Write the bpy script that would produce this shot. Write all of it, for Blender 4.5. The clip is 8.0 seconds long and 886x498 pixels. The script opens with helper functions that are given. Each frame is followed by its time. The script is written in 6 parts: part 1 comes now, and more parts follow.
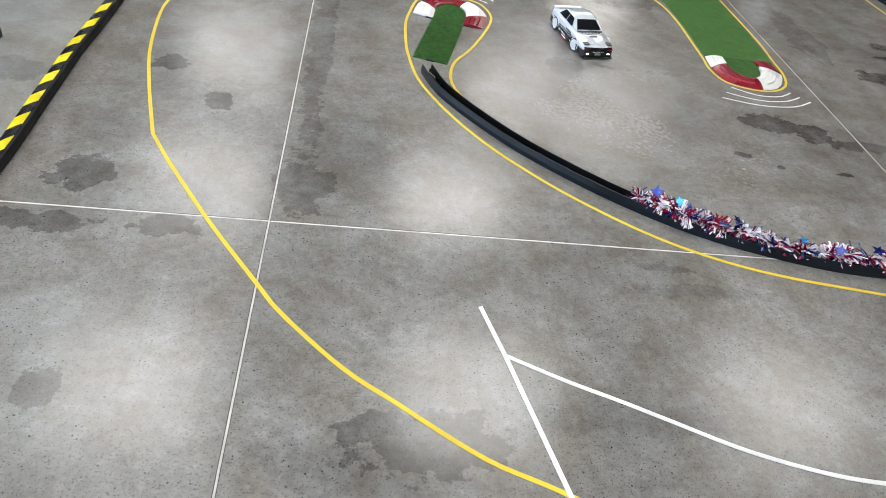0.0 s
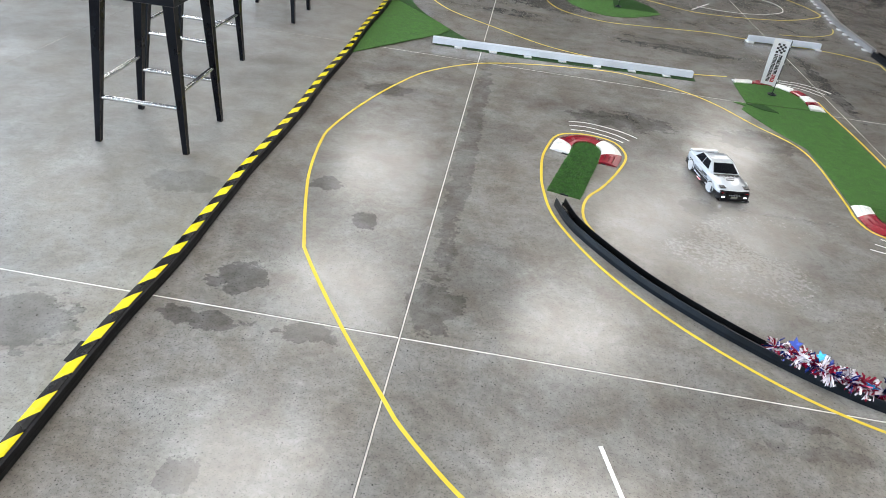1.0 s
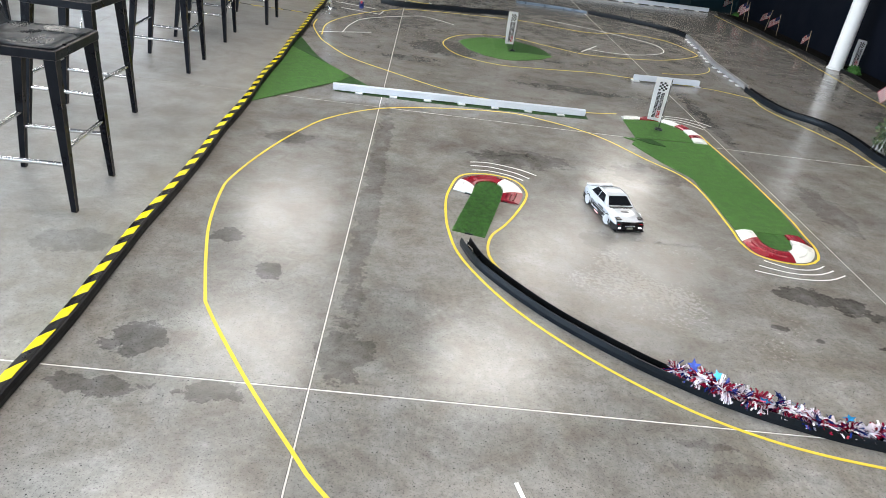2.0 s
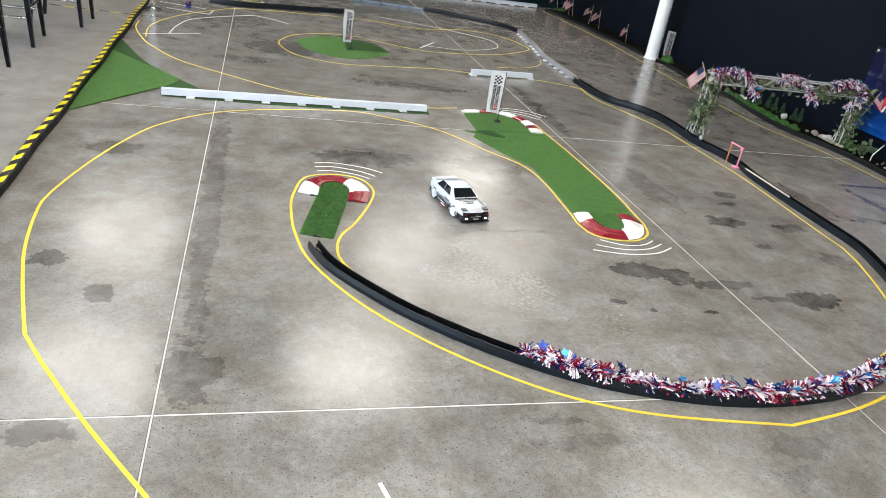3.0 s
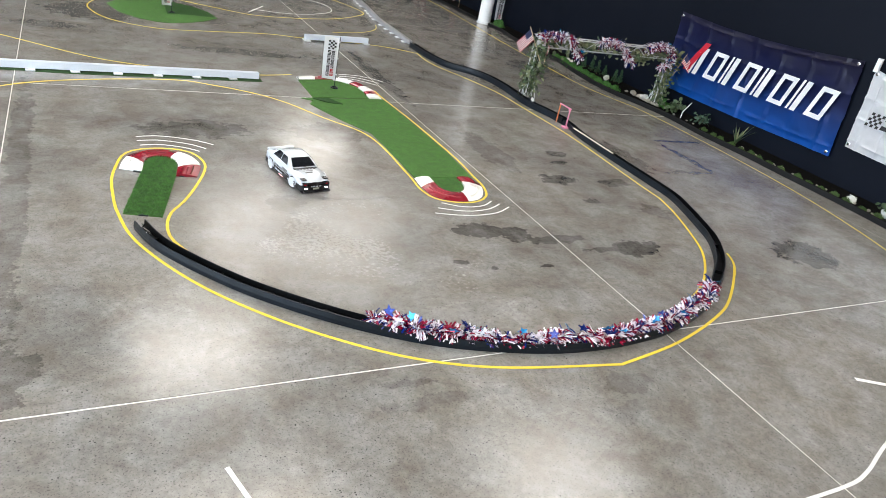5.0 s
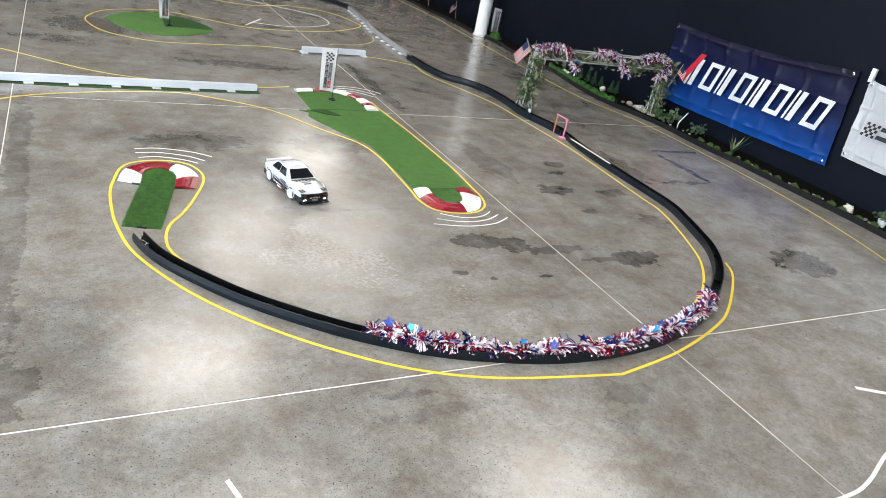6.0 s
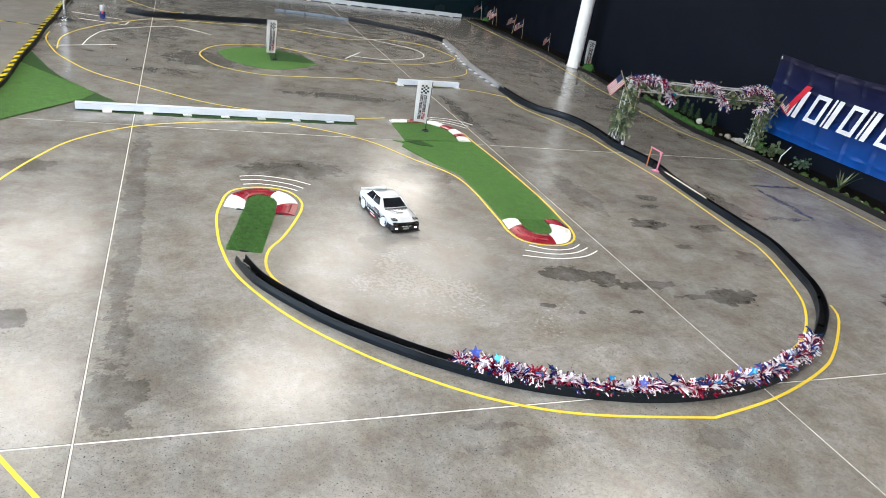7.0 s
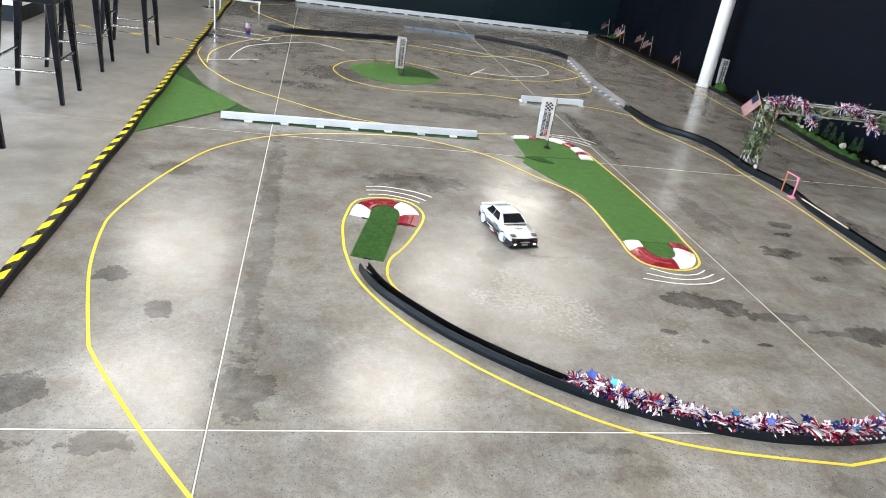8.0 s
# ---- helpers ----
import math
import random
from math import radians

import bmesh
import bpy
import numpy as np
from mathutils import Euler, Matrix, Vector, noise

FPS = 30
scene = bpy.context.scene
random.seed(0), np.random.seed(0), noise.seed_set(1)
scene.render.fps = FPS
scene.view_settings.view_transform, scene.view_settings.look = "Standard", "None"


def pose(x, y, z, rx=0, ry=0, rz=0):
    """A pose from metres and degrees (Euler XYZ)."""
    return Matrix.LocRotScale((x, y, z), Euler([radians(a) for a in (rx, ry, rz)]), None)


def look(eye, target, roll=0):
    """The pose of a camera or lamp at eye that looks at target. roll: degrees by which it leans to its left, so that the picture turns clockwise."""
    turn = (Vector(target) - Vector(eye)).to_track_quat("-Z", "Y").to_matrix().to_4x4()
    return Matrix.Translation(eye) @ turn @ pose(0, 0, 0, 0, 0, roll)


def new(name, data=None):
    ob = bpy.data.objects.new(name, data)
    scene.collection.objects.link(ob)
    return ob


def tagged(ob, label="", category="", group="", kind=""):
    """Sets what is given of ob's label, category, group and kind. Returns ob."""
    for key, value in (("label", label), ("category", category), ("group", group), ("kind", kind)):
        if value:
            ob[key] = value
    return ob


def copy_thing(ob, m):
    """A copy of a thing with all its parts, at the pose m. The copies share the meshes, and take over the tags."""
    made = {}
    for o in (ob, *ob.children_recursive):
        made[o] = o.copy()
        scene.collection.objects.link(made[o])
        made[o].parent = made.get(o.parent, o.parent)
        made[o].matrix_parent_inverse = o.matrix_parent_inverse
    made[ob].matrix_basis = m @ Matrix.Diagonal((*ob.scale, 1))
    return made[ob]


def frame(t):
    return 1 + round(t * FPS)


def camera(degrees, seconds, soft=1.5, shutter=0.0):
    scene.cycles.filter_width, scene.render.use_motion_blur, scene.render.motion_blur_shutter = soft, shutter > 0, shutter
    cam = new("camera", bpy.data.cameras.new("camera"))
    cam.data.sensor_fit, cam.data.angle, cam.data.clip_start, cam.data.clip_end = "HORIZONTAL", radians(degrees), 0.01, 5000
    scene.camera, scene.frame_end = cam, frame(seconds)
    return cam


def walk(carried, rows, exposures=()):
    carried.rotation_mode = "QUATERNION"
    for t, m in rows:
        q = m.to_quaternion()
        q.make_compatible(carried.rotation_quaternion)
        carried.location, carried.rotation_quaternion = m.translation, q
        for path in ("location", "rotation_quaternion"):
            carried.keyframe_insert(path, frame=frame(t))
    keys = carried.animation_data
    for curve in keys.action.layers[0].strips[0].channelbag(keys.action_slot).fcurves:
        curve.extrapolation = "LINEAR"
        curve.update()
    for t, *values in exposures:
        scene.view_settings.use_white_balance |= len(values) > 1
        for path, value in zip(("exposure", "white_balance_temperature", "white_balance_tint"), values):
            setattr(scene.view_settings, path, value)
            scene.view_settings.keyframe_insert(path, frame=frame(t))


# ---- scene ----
cam = camera(64.6, 8.0, soft=0.55)
PATH = [
    (0, (0.236, -1.728, 1.427), (0.516, -0.229, 0.133), 11.0),
    (0.5, (0.199, -1.749, 1.466), (0.211, -0.133, 0.288), 8.7),
    (1, (0.199, -1.765, 1.484), (0.106, -0.077, 0.415), 7.8),
    (1.5, (0.21, -1.767, 1.495), (0.182, -0.024, 0.513), 7.9),
    (3, (0.274, -1.747, 1.49), (0.799, -0.033, 0.603), 9.4),
    (3.5, (0.293, -1.747, 1.485), (0.973, -0.091, 0.594), 10.3),
    (4, (0.303, -1.745, 1.486), (1.099, -0.146, 0.587), 11.1),
    (4.5, (0.318, -1.745, 1.486), (1.213, -0.203, 0.58), 11.8),
    (6, (0.307, -1.741, 1.481), (1.233, -0.195, 0.614), 11.7),
    (6.5, (0.303, -1.748, 1.488), (1.147, -0.144, 0.642), 10.9),
    (7, (0.285, -1.754, 1.498), (0.989, -0.08, 0.662), 10.0),
    (7.5, (0.268, -1.759, 1.493), (0.813, -0.026, 0.656), 9.4),
    (8, (0.25, -1.761, 1.5), (0.648, 0.008, 0.655), 8.8),
]
walk(cam, [(t, look(eye, target, roll)) for t, eye, target, roll in PATH], [(0.0, -0.26, 6350, 10), (1.5, -0.07, 6400, 10), (3.0, 0.15, 6620, 10), (4.5, 0.16, 6620, 10), (6.0, 0.20, 6620, 10), (8.0, 0.26, 6620, 10)])

# ---- light ----
LAMP_POWER = 8.1
world = bpy.data.worlds.new("world")
scene.world = world
world.use_nodes = True
sky = world.node_tree.nodes.new("ShaderNodeTexSky")
sky.sky_type = "NISHITA"
sky.sun_disc = False
sky.sun_elevation, sky.sun_rotation = radians(40), radians(200)
world.node_tree.links.new(sky.outputs[0], world.node_tree.nodes["Background"].inputs[0])
world.node_tree.nodes["Background"].inputs[1].default_value = 0.1

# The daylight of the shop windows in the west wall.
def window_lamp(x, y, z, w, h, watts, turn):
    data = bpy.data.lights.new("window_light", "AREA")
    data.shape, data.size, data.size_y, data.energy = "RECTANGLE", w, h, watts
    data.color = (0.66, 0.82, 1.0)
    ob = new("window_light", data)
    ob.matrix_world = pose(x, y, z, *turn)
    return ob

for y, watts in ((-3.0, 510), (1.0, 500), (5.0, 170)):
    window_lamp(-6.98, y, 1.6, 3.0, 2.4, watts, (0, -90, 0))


# ---- materials ----
def material(name, colour, rough=0.5, metal=0.0, vary=0.15, scale=8.0, fine=120.0, bump=0.15, spread=0.1, coat=0.0, where="object", random_tone=0.0, spec=0.5):
    """A painted or plain surface with variation at two scales."""
    m = bpy.data.materials.new(name)
    m.use_nodes = True
    nt = m.node_tree
    b = nt.nodes["Principled BSDF"]
    co = nt.nodes.new("ShaderNodeNewGeometry").outputs["Position"] if where == "world" else nt.nodes.new("ShaderNodeTexCoord").outputs["Object"]
    big, small = nt.nodes.new("ShaderNodeTexNoise"), nt.nodes.new("ShaderNodeTexNoise")
    for n, s in ((big, scale), (small, fine)):
        n.inputs["Scale"].default_value, n.inputs["Detail"].default_value = s, 4
        nt.links.new(co, n.inputs["Vector"])
    mixed = nt.nodes.new("ShaderNodeMath")
    mixed.operation = "MULTIPLY_ADD"
    nt.links.new(small.outputs["Fac"], mixed.inputs[0])
    mixed.inputs[1].default_value = 0.5
    nt.links.new(big.outputs["Fac"], mixed.inputs[2])
    ramp = nt.nodes.new("ShaderNodeMapRange")
    ramp.inputs["From Min"].default_value, ramp.inputs["From Max"].default_value = 0.45, 1.05
    ramp.inputs["To Min"].default_value, ramp.inputs["To Max"].default_value = 1 - vary, 1 + vary
    nt.links.new(mixed.outputs[0], ramp.inputs["Value"])
    tone = ramp.outputs["Result"]
    if random_tone:
        info, rr, mul = nt.nodes.new("ShaderNodeObjectInfo"), nt.nodes.new("ShaderNodeMapRange"), nt.nodes.new("ShaderNodeMath")
        rr.inputs["To Min"].default_value, rr.inputs["To Max"].default_value = 1 - random_tone, 1 + random_tone
        nt.links.new(info.outputs["Random"], rr.inputs["Value"])
        mul.operation = "MULTIPLY"
        nt.links.new(tone, mul.inputs[0]), nt.links.new(rr.outputs["Result"], mul.inputs[1])
        tone = mul.outputs[0]
    scaled = nt.nodes.new("ShaderNodeVectorMath")
    scaled.operation = "SCALE"
    scaled.inputs[0].default_value = colour
    nt.links.new(tone, scaled.inputs["Scale"])
    nt.links.new(scaled.outputs[0], b.inputs["Base Color"])
    rg = nt.nodes.new("ShaderNodeMapRange")
    rg.inputs["From Min"].default_value, rg.inputs["From Max"].default_value = 0.3, 0.7
    rg.inputs["To Min"].default_value, rg.inputs["To Max"].default_value = max(0.02, rough - spread), min(1, rough + spread)
    nt.links.new(big.outputs["Fac"], rg.inputs["Value"])
    nt.links.new(rg.outputs["Result"], b.inputs["Roughness"])
    b.inputs["Metallic"].default_value = metal
    b.inputs["Specular IOR Level"].default_value = spec
    b.inputs["Coat Weight"].default_value = coat
    if bump:
        bn = nt.nodes.new("ShaderNodeBump")
        bn.inputs["Strength"].default_value, bn.inputs["Distance"].default_value = bump, 0.002
        nt.links.new(small.outputs["Fac"], bn.inputs["Height"])
        nt.links.new(bn.outputs["Normal"], b.inputs["Normal"])
    return m


# Damp marks and old spills on the slab: centre, half sizes, depth of tone.
STAINS = [
    (2.12, 0.96, 0.16, 0.08, 0.30), (2.30, 0.90, 0.12, 0.07, 0.30), (2.50, 0.83, 0.22, 0.035, 0.26), (2.96, 0.70, 0.14, 0.09, 0.30), (3.05, 1.60, 0.12, 0.08, 0.30),
    (4.11, 0.52, 0.20, 0.16, 0.30), (1.21, 1.32, 0.09, 0.10, 0.18), (-0.60, 0.17, 0.10, 0.09, 0.28), (-0.65, -0.07, 0.15, 0.05, 0.24),
    (-0.30, -0.06, 0.09, 0.05, 0.26), (-0.50, 0.95, 0.07, 0.06, 0.30), (-0.28, 0.69, 0.05, 0.07, 0.30), (-1.14, -0.22, 0.16, 0.14, 0.22),
    (0.07, 1.70, 0.055, 1.40, 0.16), (0.08, 0.20, 0.09, 0.16, 0.18), (0.93, 2.33, 0.30, 0.14, 0.20), (1.75, 2.33, 0.25, 0.15, 0.16),
    (-0.45, -0.66, 0.05, 0.06, 0.22), (0.47, -0.78, 0.20, 0.10, 0.22), (-1.07, 0.78, 0.14, 0.10, 0.16), (0.50, 5.20, 0.35, 0.30, 0.16),
    (2.30, 0.57, 0.03, 0.02, 0.32), (2.02, 0.60, 0.03, 0.015, 0.30), (3.94, 2.02, 0.10, 0.30, 0.20), (-0.47, 2.25, 0.14, 0.10, 0.18),
    (1.38, -0.20, 0.25, 0.03, 0.10), (2.10, -0.27, 0.10, 0.06, 0.13), (2.62, 3.75, 0.06, 0.75, 0.22), (0.15, 4.60, 0.25, 0.12, 0.18), (4.55, 2.00, 0.03, 0.30, 0.26), (4.78, 2.38, 0.25, 0.025, 0.24), (4.30, 1.72, 0.22, 0.03, 0.22),
    (3.33, 2.04, 0.09, 0.06, 0.26), (3.25, 1.88, 0.07, 0.035, 0.24), (3.47, 1.54, 0.14, 0.05, 0.20), (3.08, 1.26, 0.08, 0.04, 0.24), (3.46, 1.10, 0.09, 0.10, 0.16), (2.05, -0.26, 0.05, 0.04, 0.14), (2.00, -0.40, 0.10, 0.05, 0.11), (1.27, -0.09, 0.09, 0.02, 0.13), (2.80, 0.70, 0.20, 0.025, 0.24), (1.87, 0.68, 0.04, 0.02, 0.30),
    (1.60, 4.20, 0.50, 0.10, 0.16), (2.80, 2.10, 0.12, 0.35, 0.14), (4.70, 4.60, 0.30, 0.20, 0.14),
]

# Broad patches of darker tone with soft edges: centre, half sizes, depth of tone.
DARK_PATCHES = [
    (0.22, 0.42, 0.22, 0.36, 0.26), (0.33, -0.86, 0.30, 0.10, 0.30), (1.02, -0.68, 0.34, 0.08, 0.24), (2.75, 0.72, 0.60, 0.30, 0.08),
    (1.15, 0.46, 0.32, 0.14, 0.06), (-0.55, 0.45, 0.20, 0.16, 0.18), (0.85, 2.45, 0.80, 0.22, 0.20), (-0.45, 2.25, 0.30, 0.14, 0.22),
    (1.65, 4.30, 0.80, 0.22, 0.20), (3.30, 1.60, 0.26, 0.60, 0.08), (0.20, 1.75, 0.14, 0.50, 0.16), (0.55, 5.10, 0.50, 0.30, 0.18), (0.55, -0.15, 0.35, 0.14, 0.14),
]


def concrete():
    m = bpy.data.materials.new("sealed_concrete")
    m.use_nodes = True
    nt = m.node_tree
    L = nt.links.new
    b = nt.nodes["Principled BSDF"]
    pos = nt.nodes.new("ShaderNodeNewGeometry").outputs["Position"]

    def noise_at(scale, detail=6, rough=0.55, distort=0.0):
        n = nt.nodes.new("ShaderNodeTexNoise")
        n.inputs["Scale"].default_value, n.inputs["Detail"].default_value = scale, detail
        n.inputs["Roughness"].default_value, n.inputs["Distortion"].default_value = rough, distort
        L(pos, n.inputs["Vector"])
        return n

    def rng(value, a, z, lo, hi, smooth=False):
        n = nt.nodes.new("ShaderNodeMapRange")
        if smooth:
            n.interpolation_type = "SMOOTHSTEP"
        for k, v in zip(("From Min", "From Max", "To Min", "To Max"), (a, z, lo, hi)):
            n.inputs[k].default_value = v
        L(value, n.inputs["Value"])
        return n.outputs["Result"]

    def calc(op, x, y):
        n = nt.nodes.new("ShaderNodeMath")
        n.operation = op
        for k, v in enumerate((x, y)):
            if isinstance(v, (int, float)):
                n.inputs[k].default_value = v
            else:
                L(v, n.inputs[k])
        return n.outputs[0]

    cloud = noise_at(0.9, 5, 0.6, 0.6)
    mottle = noise_at(5.5, 7, 0.62, 0.35)
    grain = noise_at(55, 5, 0.7)
    fleck = noise_at(170, 2, 0.5)
    edge = noise_at(13, 8, 0.68)
    pits = nt.nodes.new("ShaderNodeTexVoronoi")
    pits.inputs["Scale"].default_value = 80
    L(pos, pits.inputs["Vector"])
    pick = nt.nodes.new("ShaderNodeSeparateXYZ")
    L(pits.outputs["Color"], pick.inputs[0])
    tone = calc("MULTIPLY", rng(cloud.outputs["Fac"], 0.3, 0.7, 0.84, 1.14), rng(mottle.outputs["Fac"], 0.3, 0.72, 0.84, 1.13))
    tone = calc("MULTIPLY", tone, rng(grain.outputs["Fac"], 0.3, 0.7, 0.83, 1.15))
    tone = calc("MULTIPLY", tone, rng(fleck.outputs["Fac"], 0.57, 0.67, 1.0, 0.60))
    # small air holes, in clusters
    hole = calc("MULTIPLY", rng(pits.outputs["Distance"], 0.14, 0.24, 1.0, 0.0), calc("MULTIPLY", rng(mottle.outputs["Fac"], 0.42, 0.55, 0.15, 0.9), rng(pick.outputs["X"], 0.45, 0.95, 0.0, 1.0)))
    south = nt.nodes.new("ShaderNodeSeparateXYZ")
    L(pos, south.inputs[0])
    hole = calc("MULTIPLY", hole, rng(south.outputs["Y"], 0.1, 1.4, 1.0, 0.3))
    tone = calc("MULTIPLY", tone, calc("SUBTRACT", 1.0, hole))
    tone = calc("MULTIPLY", tone, rng(south.outputs["X"], -0.90, -0.86, 1.06, 1.0))
    # trowelled skin, coarser towards the south end
    skin = calc("SUBTRACT", noise_at(24, 9, 0.72, 0.4).outputs["Fac"], 0.5)
    tone = calc("MULTIPLY", tone, calc("ADD", 1.0, calc("MULTIPLY", skin, rng(south.outputs["Y"], 0.1, 1.6, 0.95, 0.45))))
    # cloudy trowel marks with harder edges
    tone = calc("MULTIPLY", tone, rng(noise_at(1.5, 9, 0.58, 0.5).outputs["Fac"], 0.42, 0.66, 1.04, 0.88, True))
    wobble = rng(edge.outputs["Fac"], 0.25, 0.75, -0.65, 0.65)
    # the outlines of the spills wander
    bend = nt.nodes.new("ShaderNodeVectorMath")
    bend.operation = "MULTIPLY_ADD"
    L(noise_at(7, 3, 0.5).outputs["Color"], bend.inputs[0])
    bend.inputs[1].default_value = (0.11, 0.11, 0)
    off = nt.nodes.new("ShaderNodeVectorMath")
    off.operation = "SUBTRACT"
    L(pos, off.inputs[0])
    off.inputs[1].default_value = (0.055, 0.055, 0)
    L(off.outputs[0], bend.inputs[2])
    bent = bend.outputs[0]
    worst = None
    for x, y, rx, ry, depth in STAINS:
        sub = nt.nodes.new("ShaderNodeVectorMath")
        sub.operation = "SUBTRACT"
        L(bent, sub.inputs[0])
        sub.inputs[1].default_value = (x, y, 0)
        div = nt.nodes.new("ShaderNodeVectorMath")
        div.operation = "MULTIPLY"
        L(sub.outputs[0], div.inputs[0])
        div.inputs[1].default_value = (1 / rx, 1 / ry, 0)
        ln = nt.nodes.new("ShaderNodeVectorMath")
        ln.operation = "LENGTH"
        L(div.outputs[0], ln.inputs[0])
        far = calc("ADD", ln.outputs["Value"], wobble)
        mask = rng(far, 0.93, 1.02, depth, 0.0, True)
        worst = mask if worst is None else calc("MAXIMUM", worst, mask)
    tone = calc("MULTIPLY", tone, calc("SUBTRACT", 1.0, calc("MULTIPLY", worst, rng(mottle.outputs["Fac"], 0.35, 0.65, 2.1, 1.4))))
    for x, y, rx, ry, depth in DARK_PATCHES:
        sub = nt.nodes.new("ShaderNodeVectorMath")
        sub.operation = "SUBTRACT"
        L(bent, sub.inputs[0])
        sub.inputs[1].default_value = (x, y, 0)
        div = nt.nodes.new("ShaderNodeVectorMath")
        div.operation = "MULTIPLY"
        L(sub.outputs[0], div.inputs[0])
        div.inputs[1].default_value = (1 / rx, 1 / ry, 0)
        ln = nt.nodes.new("ShaderNodeVectorMath")
        ln.operation = "LENGTH"
        L(div.outputs[0], ln.inputs[0])
        tone = calc("MULTIPLY", tone, rng(calc("ADD", ln.outputs["Value"], calc("MULTIPLY", wobble, 0.6)), 0.35, 1.25, 1.0 - depth, 1.0, True))
    info = nt.nodes.new("ShaderNodeObjectInfo")
    tone = calc("MULTIPLY", tone, rng(info.outputs["Random"], 0, 1, 0.94, 1.05))
    warm = nt.nodes.new("ShaderNodeMix")
    warm.data_type = "RGBA"
    L(rng(mottle.outputs["Fac"], 0.35, 0.65, 0, 1), warm.inputs["Factor"])
    warm.inputs["A"].default_value, warm.inputs["B"].default_value = (0.206, 0.188, 0.163, 1), (0.236, 0.232, 0.223, 1)
    sc = nt.nodes.new("ShaderNodeVectorMath")
    sc.operation = "SCALE"
    L(warm.outputs["Result"], sc.inputs[0])
    L(tone, sc.inputs["Scale"])
    L(sc.outputs[0], b.inputs["Base Color"])
    seal = noise_at(1.7, 4, 0.5, 0.5)
    rough = calc("ADD", rng(seal.outputs["Fac"], 0.30, 0.70, 0.165, 0.225, True), rng(grain.outputs["Fac"], 0.3, 0.7, -0.02, 0.05))
    rough = calc("SUBTRACT", rough, calc("MULTIPLY", worst, 0.12))
    rough = calc("ADD", rough, rng(south.outputs["Y"], 0.1, 1.1, -0.012, -0.01))
    # beyond the hazard edging the slab is unpolished and paler
    rough = calc("ADD", rough, rng(south.outputs["X"], -0.90, -0.86, 0.14, 0.0))
    # the seal is scuffed dull where the cars turn inside the loop
    flat = nt.nodes.new("ShaderNodeVectorMath")
    flat.operation = "DISTANCE"
    L(bent, flat.inputs[0])
    flat.inputs[1].default_value = (1.45, 0.80, 0)
    rough = calc("ADD", rough, rng(flat.outputs["Value"], 0.35, 0.85, 0.055, 0.0, True))
    L(calc("MAXIMUM", rough, 0.135), b.inputs["Roughness"])
    b.inputs["Specular IOR Level"].default_value = 0.62
    bn = nt.nodes.new("ShaderNodeBump")
    bn.inputs["Strength"].default_value, bn.inputs["Distance"].default_value = 0.14, 0.002
    L(calc("SUBTRACT", calc("ADD", grain.outputs["Fac"], calc("MULTIPLY", mottle.outputs["Fac"], 0.5)), calc("MULTIPLY", hole, 0.8)), bn.inputs["Height"])
    L(bn.outputs["Normal"], b.inputs["Normal"])
    return m


def striped(name, period, slope, dark, bright, rough):
    """Printed hazard tape: slanted bands along the y axis of the world."""
    m = material(name, bright, rough, fine=60, bump=0.3, spec=0.2)
    nt = m.node_tree
    b = nt.nodes["Principled BSDF"]
    sep = nt.nodes.new("ShaderNodeSeparateXYZ")
    nt.links.new(nt.nodes.new("ShaderNodeNewGeometry").outputs["Position"], sep.inputs[0])
    a = nt.nodes.new("ShaderNodeMath")
    a.operation = "MULTIPLY_ADD"
    nt.links.new(sep.outputs["X"], a.inputs[0])
    a.inputs[1].default_value = slope
    nt.links.new(sep.outputs["Y"], a.inputs[2])
    f = nt.nodes.new("ShaderNodeMath")
    f.operation = "FLOORED_MODULO"
    nt.links.new(a.outputs[0], f.inputs[0])
    f.inputs[1].default_value = period
    g = nt.nodes.new("ShaderNodeMath")
    g.operation = "GREATER_THAN"
    nt.links.new(f.outputs[0], g.inputs[0])
    g.inputs[1].default_value = period * 0.48
    mix = nt.nodes.new("ShaderNodeMix")
    mix.data_type = "RGBA"
    mix.inputs["A"].default_value = (*dark, 1)
    nt.links.new(g.outputs[0], mix.inputs["Factor"])
    nt.links.new(b.inputs["Base Color"].links[0].from_socket, mix.inputs["B"])
    nt.links.new(mix.outputs["Result"], b.inputs["Base Color"])
    return m


def glowing(name, colour, strength):
    m = bpy.data.materials.new(name)
    m.use_nodes = True
    b = m.node_tree.nodes["Principled BSDF"]
    b.inputs["Base Color"].default_value = (0.8, 0.8, 0.8, 1)
    b.inputs["Emission Color"].default_value = (*colour, 1)
    b.inputs["Emission Strength"].default_value = strength
    return m


CONCRETE = concrete()
FILLER_OLD = material("old_joint_filler", (0.40, 0.38, 0.345), 0.6, vary=0.3, scale=10, where="world")
GRIME = material("joint_grime", (0.07, 0.065, 0.058), 0.8, vary=0.4, scale=20, where="world")
FILLER_MID = material("greyed_joint_filler", (0.56, 0.54, 0.50), 0.6, vary=0.3, scale=9, where="world")
FILLER = material("joint_filler", (0.72, 0.705, 0.67), 0.6, vary=0.25, scale=14, where="world")
YELLOW = material("yellow_tape", (0.72, 0.54, 0.035), 0.45, vary=0.08, scale=3, where="world", bump=0.1)
WHITE_TAPE = material("white_tape", (0.76, 0.76, 0.74), 0.5, vary=0.08, where="world", bump=0.1)
HAZARD = striped("hazard_tape", 0.155, -1.521, (0.008, 0.008, 0.009), (0.74, 0.61, 0.012), 0.3)
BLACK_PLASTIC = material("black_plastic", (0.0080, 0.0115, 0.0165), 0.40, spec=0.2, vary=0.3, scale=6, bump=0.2)
